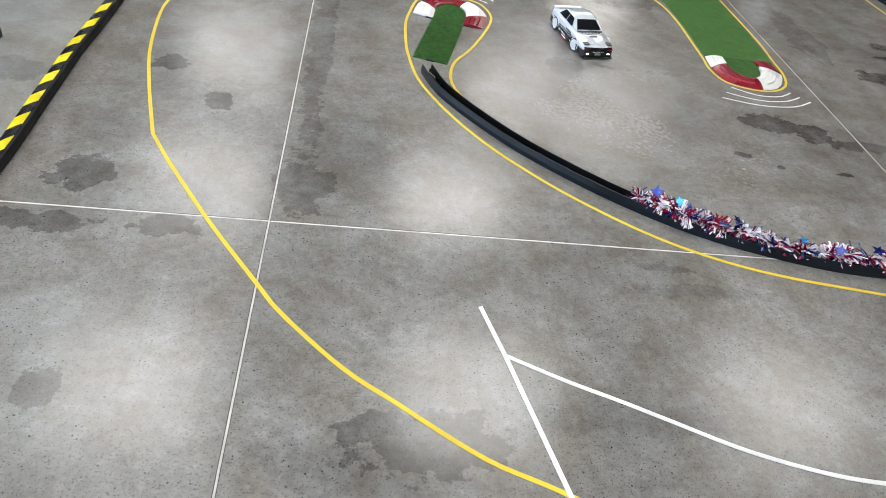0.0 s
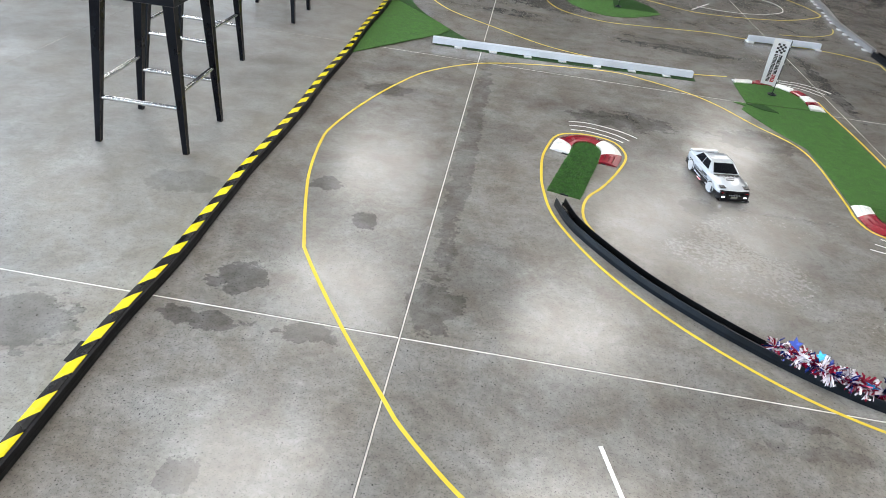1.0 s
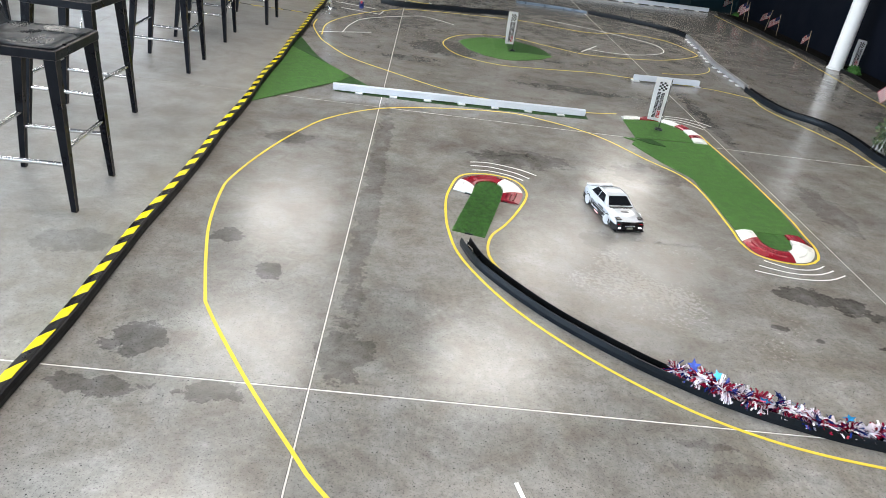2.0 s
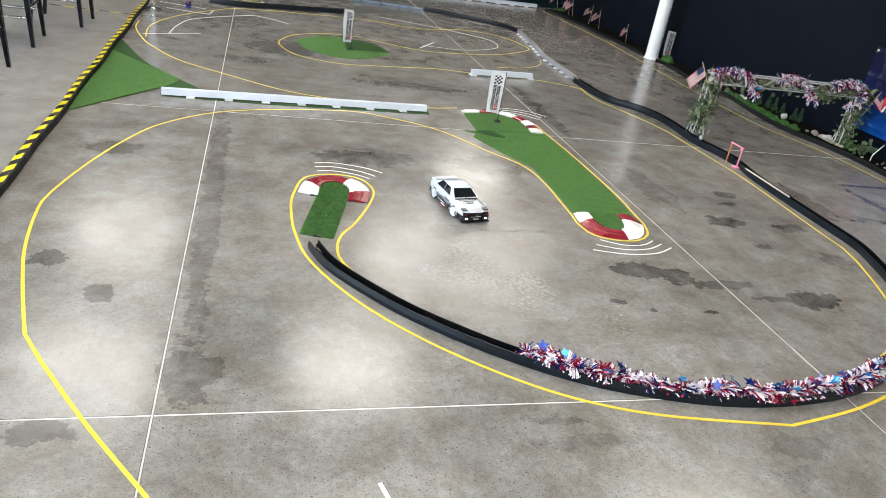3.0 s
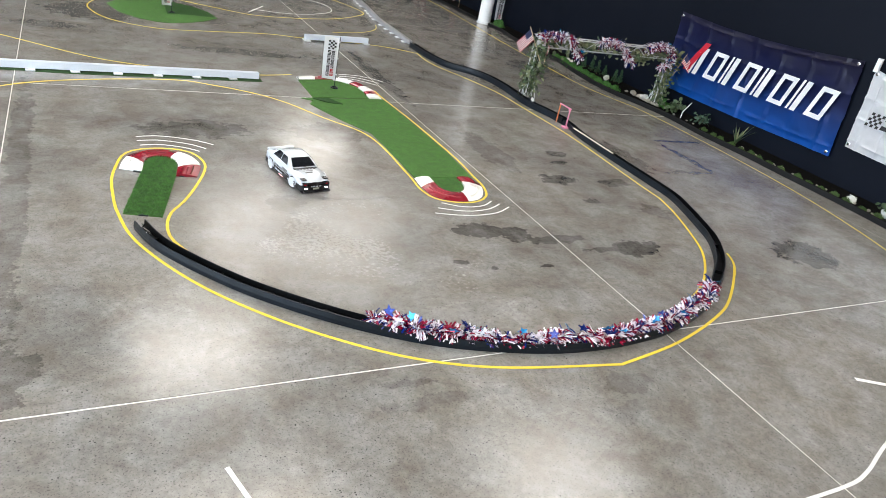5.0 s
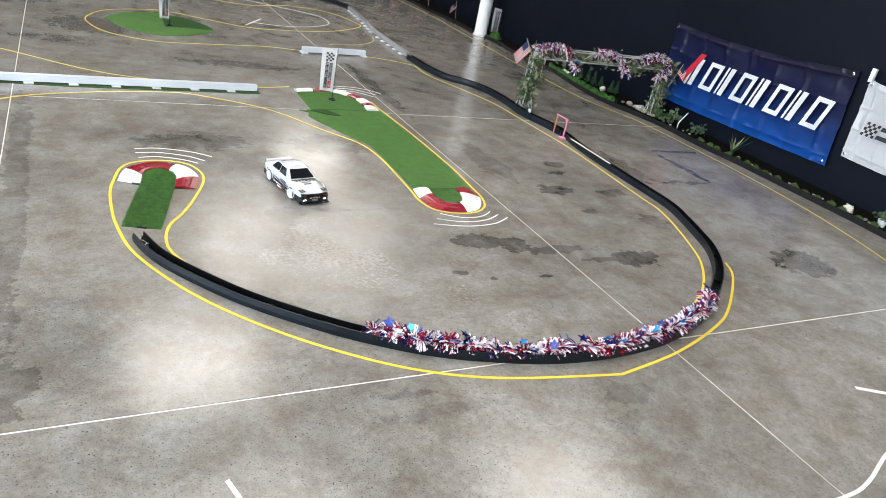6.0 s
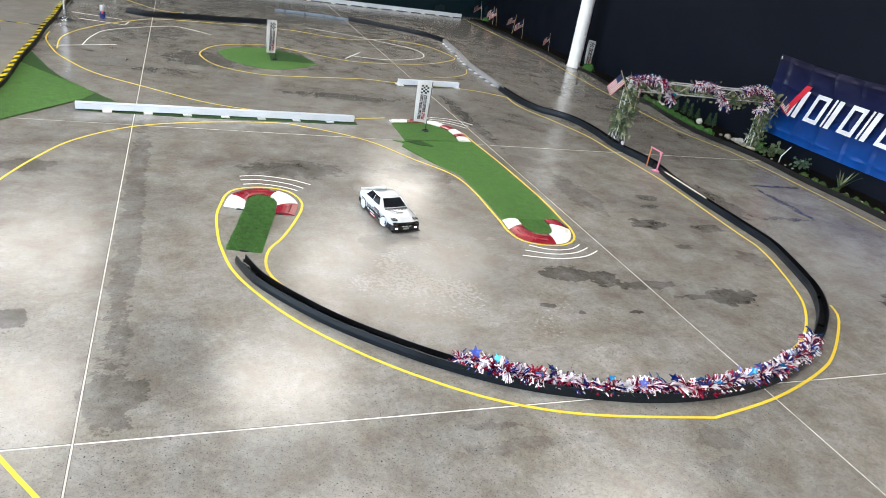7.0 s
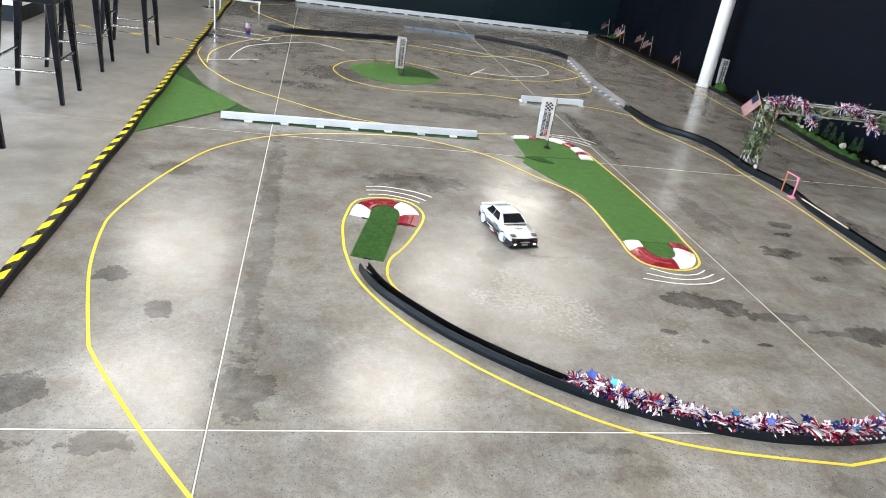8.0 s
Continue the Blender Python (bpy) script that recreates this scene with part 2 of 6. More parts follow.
# The black plastic again, darkened for the shade deep inside the channel.
SHADED_PLASTIC = material("shaded_inner_plastic", (0.0035, 0.004, 0.0048), 0.5, spec=0.12, vary=0.3, scale=6, bump=0.2)
BLACK_RUBBER = material("black_rubber", (0.007, 0.007, 0.008), 0.6, spec=0.25, vary=0.3, scale=10, bump=0.3)
WALL_DARK = material("navy_wall_paint", (0.0030, 0.0048, 0.0100), 0.55, spec=0.12, vary=0.12, scale=1.5, fine=60, where="world", bump=0.1)
WALL_GREEN = material("dark_green_panel", (0.005, 0.0145, 0.0200), 0.3, spec=0.3, vary=0.15, scale=0.8, fine=30, where="world", bump=0.05)
WALL_PLAIN = material("pale_wall_paint", (0.55, 0.55, 0.53), 0.7, vary=0.06, scale=1, where="world")
CEILING = material("ceiling_paint", (0.20, 0.20, 0.20), 0.8, vary=0.06, scale=1, where="world")
WHITE_PAINT = material("white_enamel", (0.78, 0.79, 0.80), 0.35, vary=0.05, scale=3)
ALUMINIUM = material("brushed_aluminium", (0.72, 0.78, 0.86), 0.38, metal=0.15, vary=0.08, scale=3, fine=200, bump=0.1)
STEEL = material("chrome_steel", (0.80, 0.81, 0.83), 0.20, metal=1.0, vary=0.05, scale=20, bump=0, spread=0.03)
WORN_EDGE = material("worn_steel_edge", (0.09, 0.078, 0.072), 0.45, metal=0.7, vary=0.6, scale=25)
STOOL_STEEL = material("dark_raw_steel", (0.0045, 0.0052, 0.0080), 0.34, metal=0.08, spec=0.17, vary=0.45, scale=7, fine=90, spread=0.15)
LEATHER = material("black_leather", (0.0055, 0.0095, 0.0150), 0.30, spec=0.24, vary=0.2, scale=9, fine=260, bump=0.08)
TURF = material("green_turf_backing", (0.066, 0.155, 0.036), 0.9, vary=0.3, scale=12, fine=300, bump=0.6, where="world")
TURF_DARK = material("dark_turf_backing", (0.022, 0.072, 0.014), 0.9, vary=0.3, scale=12, fine=300, bump=0.6, where="world")
BLADES = material("turf_fibre", (0.100, 0.235, 0.055), 0.7, vary=0.35, scale=25, fine=400, bump=0, where="world")
BLADES_LUSH = material("lush_turf_fibre", (0.070, 0.190, 0.040), 0.7, vary=0.6, scale=40, fine=500, bump=0, where="world")
BLADES_DARK = material("dark_turf_fibre", (0.030, 0.095, 0.018), 0.75, vary=0.35, scale=25, fine=400, bump=0, where="world")
KERB_RED = material("kerb_red", (0.235, 0.010, 0.022), 0.24, vary=0.18, scale=9)
KERB_WHITE = material("kerb_white", (0.80, 0.80, 0.78), 0.32, vary=0.05, scale=9)


# ---- building tools ----
def mesh_of(name, bm):
    me = bpy.data.meshes.new(name)
    bm.normal_update()
    bm.to_mesh(me)
    bm.free()
    return me


def part(name, bm, mat, parent, label="", at=None, smooth=False):
    me = bm if isinstance(bm, bpy.types.Mesh) else mesh_of(name, bm)
    if not me.materials:
        for k in (mat if isinstance(mat, (list, tuple)) else [mat]):
            me.materials.append(k)
    if smooth:
        me.polygons.foreach_set("use_smooth", [True] * len(me.polygons))
        me.set_sharp_from_angle(angle=radians(42))
    ob = new(name, me)
    if parent is not None:
        ob.parent = parent
    if at is not None:
        ob.matrix_basis = at
    if label:
        ob["label"] = label
    return ob


def thing(name, label, category, m=None, group="", kind=""):
    ob = new(name)
    ob.empty_display_size = 0.05
    if m is not None:
        ob.matrix_basis = m
    return tagged(ob, label, category, group, kind)


def box(bm, x0, y0, z0, x1, y1, z1, bevel=0.0, m=None):
    r = bmesh.ops.create_cube(bm, size=1)
    vs = r["verts"]
    bmesh.ops.scale(bm, vec=(x1 - x0, y1 - y0, z1 - z0), verts=vs)
    bmesh.ops.translate(bm, vec=((x0 + x1) / 2, (y0 + y1) / 2, (z0 + z1) / 2), verts=vs)
    if bevel:
        es = list({e for v in vs for e in v.link_edges})
        r = bmesh.ops.bevel(bm, geom=es, offset=bevel, segments=2, affect="EDGES", profile=0.5)
        vs = list({v for f in r["faces"] for v in f.verts} | {v for v in vs if v.is_valid})
    if m is not None:
        bmesh.ops.transform(bm, matrix=m, verts=vs)
    return bm


def boxed(*a, bevel=0.0, m=None):
    return box(bmesh.new(), *a, bevel=bevel, m=m)


def tube(bm, a, b, r0, r1=None, n=10):
    a, b = Vector(a), Vector(b)
    d = b - a
    m = Matrix.Translation((a + b) / 2) @ d.to_track_quat("Z", "Y").to_matrix().to_4x4()
    bmesh.ops.create_cone(bm, cap_ends=True, segments=n, radius1=r0, radius2=r0 if r1 is None else r1, depth=d.length, matrix=m)
    return bm


def lathe(bm, profile, n=24):
    """A turned body from (radius, height) pairs round the z axis."""
    rings = [[bm.verts.new((r * math.cos(2 * math.pi * k / n), r * math.sin(2 * math.pi * k / n), z)) for k in range(n)] for r, z in profile]
    for a, b in zip(rings, rings[1:]):
        for k in range(n):
            bm.faces.new((a[k], a[(k + 1) % n], b[(k + 1) % n], b[k]))
    bm.faces.new(rings[0][::-1]), bm.faces.new(rings[-1])
    return bm


def smooth_line(points, step=0.04, closed=False):
    """A soft curve through the plan points (Catmull-Rom)."""
    p = [Vector((*q[:2], q[2] if len(q) > 2 else 0)) for q in points]
    n = len(p)
    out = []
    for i in range(n if closed else n - 1):
        a, b, c, d = (p[(i + k) % n] if closed else p[min(max(i + k, 0), n - 1)] for k in (-1, 0, 1, 2))
        k = max(2, int((c - b).length / step))
        for j in range(k):
            t = j / k
            out.append(0.5 * (2 * b + (c - a) * t + (2 * a - 5 * b + 4 * c - d) * t * t + (3 * b - a - 3 * c + d) * t ** 3))
    if not closed:
        out.append(p[-1])
    return out


def normals(path, closed=False):
    out = []
    n = len(path)
    for i in range(n):
        a, b = (path[(i - 1) % n], path[(i + 1) % n]) if closed else (path[max(i - 1, 0)], path[min(i + 1, n - 1)])
        d = (b - a).normalized()
        out.append(Vector((-d.y, d.x, 0)))
    return out


def sweep(path, profile, closed=False, caps=True):
    """A solid along the path; the profile's (across, up) runs round it once."""
    bm = bmesh.new()
    nn = normals(path, closed)
    rings = [[bm.verts.new((p.x + s.x * u, p.y + s.y * u, p.z + v)) for u, v in profile] for p, s in zip(path, nn)]
    k = len(profile)
    for a, b in zip(rings, rings[1:] + (rings[:1] if closed else [])):
        for i in range(k):
            bm.faces.new((a[i], a[(i + 1) % k], b[(i + 1) % k], b[i]))
    if caps and not closed:
        bm.faces.new(rings[0][::-1]), bm.faces.new(rings[-1])
    bmesh.ops.recalc_face_normals(bm, faces=bm.faces)
    return bm


def ribbon(path, width, z0=0.0004, z1=0.0014, closed=False):
    w = width / 2
    return sweep(path, [(-w, z0), (w, z0), (w, z1), (-w, z1)], closed)


def sheet(outline, z0, z1):
    bm = bmesh.new()
    low = [bm.verts.new((x, y, z0)) for x, y in outline]
    high = [bm.verts.new((x, y, z1)) for x, y in outline]
    n = len(outline)
    bm.faces.new(high), bm.faces.new(low[::-1])
    for i in range(n):
        bm.faces.new((low[i], low[(i + 1) % n], high[(i + 1) % n], high[i]))
    bmesh.ops.recalc_face_normals(bm, faces=bm.faces)
    return bm


def inside(outline, x, y):
    hit, n = False, len(outline)
    for i in range(n):
        (x0, y0), (x1, y1) = outline[i], outline[(i + 1) % n]
        if (y0 > y) != (y1 > y) and x < (x1 - x0) * (y - y0) / (y1 - y0) + x0:
            hit = not hit
    return hit


def fibres(outline, z, per_m2, length, lean, width, rnd):
    """Short turf fibres standing on a mat."""
    xs, ys = [p[0] for p in outline], [p[1] for p in outline]
    area = (max(xs) - min(xs)) * (max(ys) - min(ys))
    verts, faces = [], []
    for _ in range(int(area * per_m2)):
        x, y = rnd.uniform(min(xs), max(xs)), rnd.uniform(min(ys), max(ys))
        if not inside(outline, x, y):
            continue
        a = rnd.uniform(0, 6.283)
        h = length * rnd.uniform(0.6, 1.15)
        dx, dy = math.cos(a) * width / 2, math.sin(a) * width / 2
        lx, ly = rnd.gauss(0, lean) * h, rnd.gauss(0, lean) * h
        k = len(verts)
        verts += [(x - dx, y - dy, z), (x + dx, y + dy, z), (x + lx, y + ly, z + h)]
        faces.append((k, k + 1, k + 2))
    me = bpy.data.meshes.new("fibres")
    me.from_pydata(verts, [], faces)
    return me


# ---- the hall ----
X0, X1, Y0, Y1, TOP = -7.0, 5.6, -6.0, 10.8, 3.2
NX, NY = 2.52, 3.05
floor = tagged(part("floor", boxed(X0 - 0.2, Y0 - 0.2, -0.30, X1 + 0.2, Y1 + 0.2, -0.003), GRIME, None), "sealed grey concrete floor with pale filled saw-cut joints", "floor", kind="structure")


def wall(name, bounds, mat, label):
    return tagged(part(name, boxed(*bounds), mat, None), label, "wall", kind="structure")


wall("wall_east", (X1, Y0 - 0.2, 0, X1 + 0.2, Y1 + 0.2, TOP), WALL_DARK, "dark navy painted wall along the track")
wall("wall_north", (X0 - 0.2, Y1, 0, X1, Y1 + 0.2, TOP), WALL_GREEN, "glossy dark green panelled end wall")
wall("wall_south", (X0 - 0.2, Y0 - 0.2, 0, X1, Y0, TOP), WALL_PLAIN, "plain pale painted wall")
bm = bmesh.new()
for y0, y1 in ((Y0, -4.5), (-1.5, -0.5), (2.5, 3.5), (6.5, Y1)):
    box(bm, X0 - 0.2, y0, 0, X0, y1, TOP)
for y0 in (-4.5, -0.5, 3.5):
    box(bm, X0 - 0.2, y0, 0, X0, y0 + 3, 0.4)
    box(bm, X0 - 0.2, y0, 2.8, X0, y0 + 3, TOP)
tagged(part("wall_west", bm, WALL_PLAIN, None), "plain pale wall with three shop windows", "wall", kind="structure")
tagged(part("ceiling", boxed(X0 - 0.2, Y0 - 0.2, TOP, X1 + 0.2, Y1 + 0.2, TOP + 0.2), CEILING, None), "plain painted hall ceiling", "ceiling", kind="structure")

# ceiling panels
LED = glowing("lamp_diffuser", (1.0, 0.955, 0.895), LAMP_POWER)
first = thing("ceiling_light", "white flat panel lamp, lit, under the ceiling", "ceiling light", pose(0, 0, TOP), "ceiling lights")
part("frame", boxed(-0.63, -0.63, -0.05, 0.63, 0.63, -0.005, bevel=0.004), WHITE_PAINT, first)
part("diffuser", boxed(-0.60, -0.60, -0.056, 0.60, 0.60, -0.052), LED, first)
spots = [(x, y) for x in (-4.2, -1.3, 1.33, 4.12) for y in (-3.6, -0.93, 1.76)]
spots += [(-4.2, 4.6), (-1.28, 4.34), (1.33, 4.38), (3.72, 6.55), (2.42, 7.0), (-4.2, 7.2), (-1.36, 7.30), (4.12, 9.86)]
first.matrix_basis = pose(*spots[0], TOP)
for x, y in spots[1:]:
    copy_thing(first, pose(x, y, TOP))

# round white column before the east wall
column = thing("column", "round white painted steel column before the dark wall", "column", pose(5.32, 6.82, 0), kind="structure")
part("shaft", lathe(bmesh.new(), [(0.085, 0), (0.085, TOP)], 40), material("column_white", (0.88, 0.89, 0.90), 0.4, vary=0.03), column, smooth=True)
part("base_collar", lathe(bmesh.new(), [(0.10, 0), (0.10, 0.015), (0.09, 0.02)], 40), WHITE_PAINT, column)


# ---- tape on the floor ----
TAPES = []


def tape(name, lines, width, mat, label, category="floor tape", soft=True):
    bm = bmesh.new()
    for pts in lines:
        path = smooth_line(pts) if soft else [Vector((*p, 0)) for p in pts]
        TAPES.append(1)
        zz = 0.0003 + 0.00007 * (len(TAPES) % 23)
        tmp = ribbon(path, width, zz, zz + 0.0012)
        me = mesh_of("strip", tmp)
        bm.from_mesh(me)
        bpy.data.meshes.remove(me)
    return tagged(part(name, bm, mat, None), label, category, kind="structure")


tape("lane_line", [[(1.15, -1.10), (0.79, -0.91), (0.60, -0.82), (0.39, -0.67), (0.25, -0.565), (0.08, -0.39), (0.0, -0.28), (-0.18, -0.02), (-0.36, 0.27), (-0.45, 0.43)],
                   [(-0.45, 0.43), (-0.54, 0.75), (-0.61, 1.05), (-0.65, 1.38), (-0.645, 1.58), (-0.57, 1.95), (-0.45, 2.35), (-0.29, 2.70), (0.02, 3.02), (0.45, 3.20), (0.94, 3.29), (1.18, 3.22), (1.44, 3.08), (1.62, 2.905), (1.80, 2.62), (1.95, 2.42), (2.01, 2.27), (2.03, 2.05), (2.025, 1.80), (2.02, 1.60), (2.012, 1.47), (2.05, 1.345), (2.17, 1.292), (2.29, 1.300), (2.385, 1.37), (2.435, 1.50), (2.445, 1.65), (2.465, 1.95), (2.455, 2.60), (2.425, 3.12), (2.42, 3.32)],
                   ],
     0.0128, YELLOW, "yellow lane tape stuck to the concrete in long curves")
tape("far_lane_line", [[(1.84, 3.62), (1.58, 3.55), (1.25, 3.54), (0.92, 3.57), (0.49, 3.70), (0.04, 4.03), (-0.35, 4.36), (-0.60, 4.76), (-0.70, 4.98), (-0.83, 5.44), (-0.85, 5.80)]],
     0.012, YELLOW, "thin yellow lane tape sweeping to the far end")
tape("island_line", [[(3.52, 0.58), (3.43, 0.44), (3.11, 0.17), (2.88, 0.04), (2.52, -0.09), (2.16, -0.165)],
                     [(2.16, -0.165), (1.69, -0.09), (1.40, 0.01), (1.16, 0.16), (0.91, 0.38), (0.69, 0.65), (0.52, 0.98), (0.465, 1.25), (0.455, 1.45), (0.460, 1.62), (0.481, 1.745), (0.520, 1.90), (0.575, 1.978), (0.67, 2.015), (0.77, 2.013), (0.862, 1.965), (0.908, 1.846), (0.897, 1.72), (0.820, 1.51), (0.745, 1.35), (0.682, 1.245), (0.650, 1.12), (0.66, 0.98), (0.75, 0.80), (0.90, 0.61), (1.08, 0.45), (1.28, 0.30), (1.50, 0.18), (1.75, 0.09), (2.0, 0.04), (2.3, 0.03), (2.6, 0.08), (2.87, 0.20), (3.06, 0.31), (3.23, 0.46), (3.37, 0.63), (3.47, 0.82), (3.545, 0.99), (3.60, 1.13), (3.648, 1.30)]],
     0.0128, YELLOW, "yellow tape marking the inner edge of the drift lane")
tape("lane_edge_line", [[(3.648, 1.30), (3.653, 1.48), (3.68, 1.86), (3.70, 2.15), (3.712, 2.48), (3.697, 2.80), (3.68, 3.13), (3.655, 3.50), (3.53, 3.93), (3.42, 4.22), (3.38, 4.45), (3.40, 4.70)]],
     0.011, YELLOW, "yellow tape marking the inner edge of the drift lane")
tape("far_island_line", [[(3.40, 4.70), (3.03, 4.88), (2.28, 4.92), (1.95, 4.95), (1.37, 4.83), (0.98, 4.78), (0.63, 4.96), (0.48, 5.30), (0.50, 5.60), (0.70, 5.95), (1.17, 6.17), (1.60, 5.95), (2.06, 5.75), (2.84, 5.95), (3.38, 6.38), (3.48, 6.67), (3.28, 7.22), (2.80, 7.35), (2.34, 7.10), (1.98, 7.13), (1.42, 7.29), (0.16, 7.10), (-0.22, 6.76), (-0.54, 6.23), (-0.72, 5.64), (-0.70, 5.10)]],
     0.011, YELLOW, "thin yellow tape loops on the far lane")
tape("wall_line", [[(4.70, 0.10), (4.90, 0.60), (5.05, 1.26), (5.11, 1.94), (5.12, 2.50), (5.115, 2.93), (5.085, 3.30), (5.01, 3.55), (4.93, 3.95), (4.93, 4.70), (4.955, 5.26), (4.985, 5.90), (5.06, 7.0), (5.10, 8.0), (5.02, 10.2)]], 0.007, YELLOW, "thin yellow tape along the planted edge")
tape("bend_line", [[(3.40, 5.90), (3.30, 5.65), (3.05, 5.42), (2.70, 5.30)]], 0.008, YELLOW, "thin yellow tape arc beside the metal rail")
tape("far_loop_line", [[(-0.20, 9.6), (-0.60, 9.2), (-0.55, 8.6), (0.0, 7.75), (0.3, 7.65)]], 0.011, YELLOW, "yellow tape loop at the far end of the track")
tape("start_line", [[(0.64, -0.32), (0.69, -0.50), (0.74, -0.70), (0.84, -1.10)]], 0.0135, WHITE_TAPE, "white tape starting line", soft=False)
tape("start_arc", [[(0.69, -0.50), (0.84, -0.575), (0.99, -0.64), (1.12, -0.70), (1.26, -0.765), (1.39, -0.81), (1.53, -0.845), (1.70, -0.865), (2.10, -0.90), (2.52, -0.905), (2.68, -0.88), (2.85, -0.82), (3.08, -0.745), (3.30, -0.665), (3.46, -0.625)]], 0.013, WHITE_TAPE, "white tape arc on the concrete")
tape("start_dash", [[(3.19, -0.475), (3.56, -0.675)]], 0.02, WHITE_TAPE, "short white tape dash", soft=False)
tape("kerb_arcs", [[(0.61, 2.18), (0.70, 2.20), (0.80, 2.185), (0.92, 2.14), (1.00, 2.08)], [(0.61, 2.12), (0.70, 2.135), (0.78, 2.12), (0.88, 2.08), (0.95, 2.02)], [(0.62, 2.055), (0.70, 2.07), (0.78, 2.055), (0.86, 2.02), (0.91, 1.98)]], 0.0075, WHITE_TAPE, "three thin white tape arcs beside the kerb")
tape("tip_arcs", [[(2.06, 1.29), (2.14, 1.245), (2.22, 1.23), (2.31, 1.25), (2.38, 1.30)], [(2.01, 1.23), (2.10, 1.195), (2.20, 1.18), (2.32, 1.205), (2.41, 1.26)], [(1.965, 1.17), (2.08, 1.14), (2.20, 1.13), (2.34, 1.155), (2.45, 1.22)]], 0.0075, WHITE_TAPE, "three thin white tape arcs beyond the island tip")
tape("head_arcs", [[(2.26, 3.72), (2.40, 3.72), (2.52, 3.66), (2.60, 3.58)], [(2.24, 3.66), (2.36, 3.66), (2.46, 3.61), (2.54, 3.53)], [(2.22, 3.61), (2.33, 3.60), (2.42, 3.55), (2.50, 3.47)]], 0.0075, WHITE_TAPE, "three thin white tape arcs beside the island head")
tape("far_marks", [[(-0.74, 5.21), (-0.26, 5.48)], [(1.97, 5.87), (2.22, 6.29)], [(-0.70, 6.62), (-0.25, 6.50), (-0.22, 6.72)], [(-0.80, 6.95), (-0.30, 6.80)], [(0.30, 7.75), (0.45, 7.35)]], 0.013, WHITE_TAPE, "short white tape marks on the far lane", soft=False)
tape("far_arcs", [[(-0.53, 5.33), (-0.49, 5.78), (-0.36, 6.18), (0.11, 6.65), (0.30, 6.70), (0.60, 6.45)], [(2.05, 6.05), (2.45, 6.02), (2.80, 6.18), (3.05, 6.45), (3.05, 6.85), (2.70, 7.15), (2.20, 7.45), (1.80, 7.60)]], 0.010, WHITE_TAPE, "white tape arcs on the far lane")
tagged(part("floor_hazard_tape", ribbon([Vector((-0.93, 6.05, 0)), Vector((-1.55, 6.08, 0)), Vector((-2.35, 6.28, 0))], 0.03), striped("floor_hazard_tape", 0.2, 1.0, (0.02, 0.02, 0.02), (0.7, 0.55, 0.03), 0.4), None), "thin yellow and black hazard tape on the floor", "floor tape", kind="structure")
# faded stencil marks on the concrete
STENCIL = material("faded_stencil", (0.130, 0.125, 0.115), 0.35, vary=0.5, scale=40, where="world")
bm = bmesh.new()
for k in range(5):
    x = 1.41 + 0.105 * k
    for j in range(3):
        box(bm, x + 0.012 * j, 1.352 + 0.014 * j, 0.0002, x + 0.06 - 0.008 * j, 1.361 + 0.014 * j, 0.0006)
tagged(part("stencil_marks", bm, STENCIL, None), "row of faded grey stencil marks on the concrete", "floor marking", kind="structure")


# ---- barriers ----
def channel(name, pts, width, height, label, wall_mat, posts=0.35, sub="side_wall"):
    """A flexible edging: two upright side walls on a thin base, held by clips."""
    ob = thing(name, label, "track barrier", group="track barriers")
    path = smooth_line(pts, 0.03)
    w, h = width / 2, height
    # Shade between the walls is put into the colour of inner faces, base and clips.
    inner = SHADED_PLASTIC if wall_mat is BLACK_PLASTIC else wall_mat
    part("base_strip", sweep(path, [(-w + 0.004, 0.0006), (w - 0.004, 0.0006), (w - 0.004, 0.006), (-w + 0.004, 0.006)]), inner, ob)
    for s in (-1, 1):
        e = [(s * w, 0.0005), (s * (w + 0.003), h * 0.5), (s * w, h), (s * (w - 0.004), h + 0.001)]
        e += [(s * (w - 0.006), h * 0.5), (s * (w - 0.005), 0.0005)]
        bm = sweep(path, e)
        bm.faces.ensure_lookup_table()
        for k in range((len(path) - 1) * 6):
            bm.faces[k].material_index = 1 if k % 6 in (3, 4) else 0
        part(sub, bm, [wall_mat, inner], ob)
    nn = normals(path)
    run, due = 0.0, posts * 0.5
    clip = mesh_of("clip", boxed(-0.004, -w + 0.006, 0.006, 0.004, w - 0.006, h * 0.55, bevel=0.002))
    for a, b, s in zip(path, path[1:], nn):
        run += (b - a).length
        if run > due:
            due += posts
            part("clip", clip, inner, ob, at=pose(a.x, a.y, 0, 0, 0, math.degrees(math.atan2(s.y, s.x)) - 90 + random.uniform(-25, 25)))
    return ob, path


NEAR = [(0.54, 1.10), (0.62, 0.89), (0.83, 0.605), (1.035, 0.405), (1.24, 0.245), (1.455, 0.118), (1.69, 0.03), (1.955, -0.03), (2.23, -0.04), (2.53, 0.0), (2.83, 0.105), (3.09, 0.265), (3.34, 0.47), (3.515, 0.69), (3.60, 0.87), (3.67, 1.05), (3.742, 1.27), (3.757, 1.50), (3.762, 1.76), (3.772, 2.06), (3.795, 2.38), (3.835, 2.58), (3.848, 2.69)]
barrier, near_path = channel("track_barrier", NEAR, 0.048, 0.042, "long black plastic channel barrier in a sweeping curve", BLACK_PLASTIC)
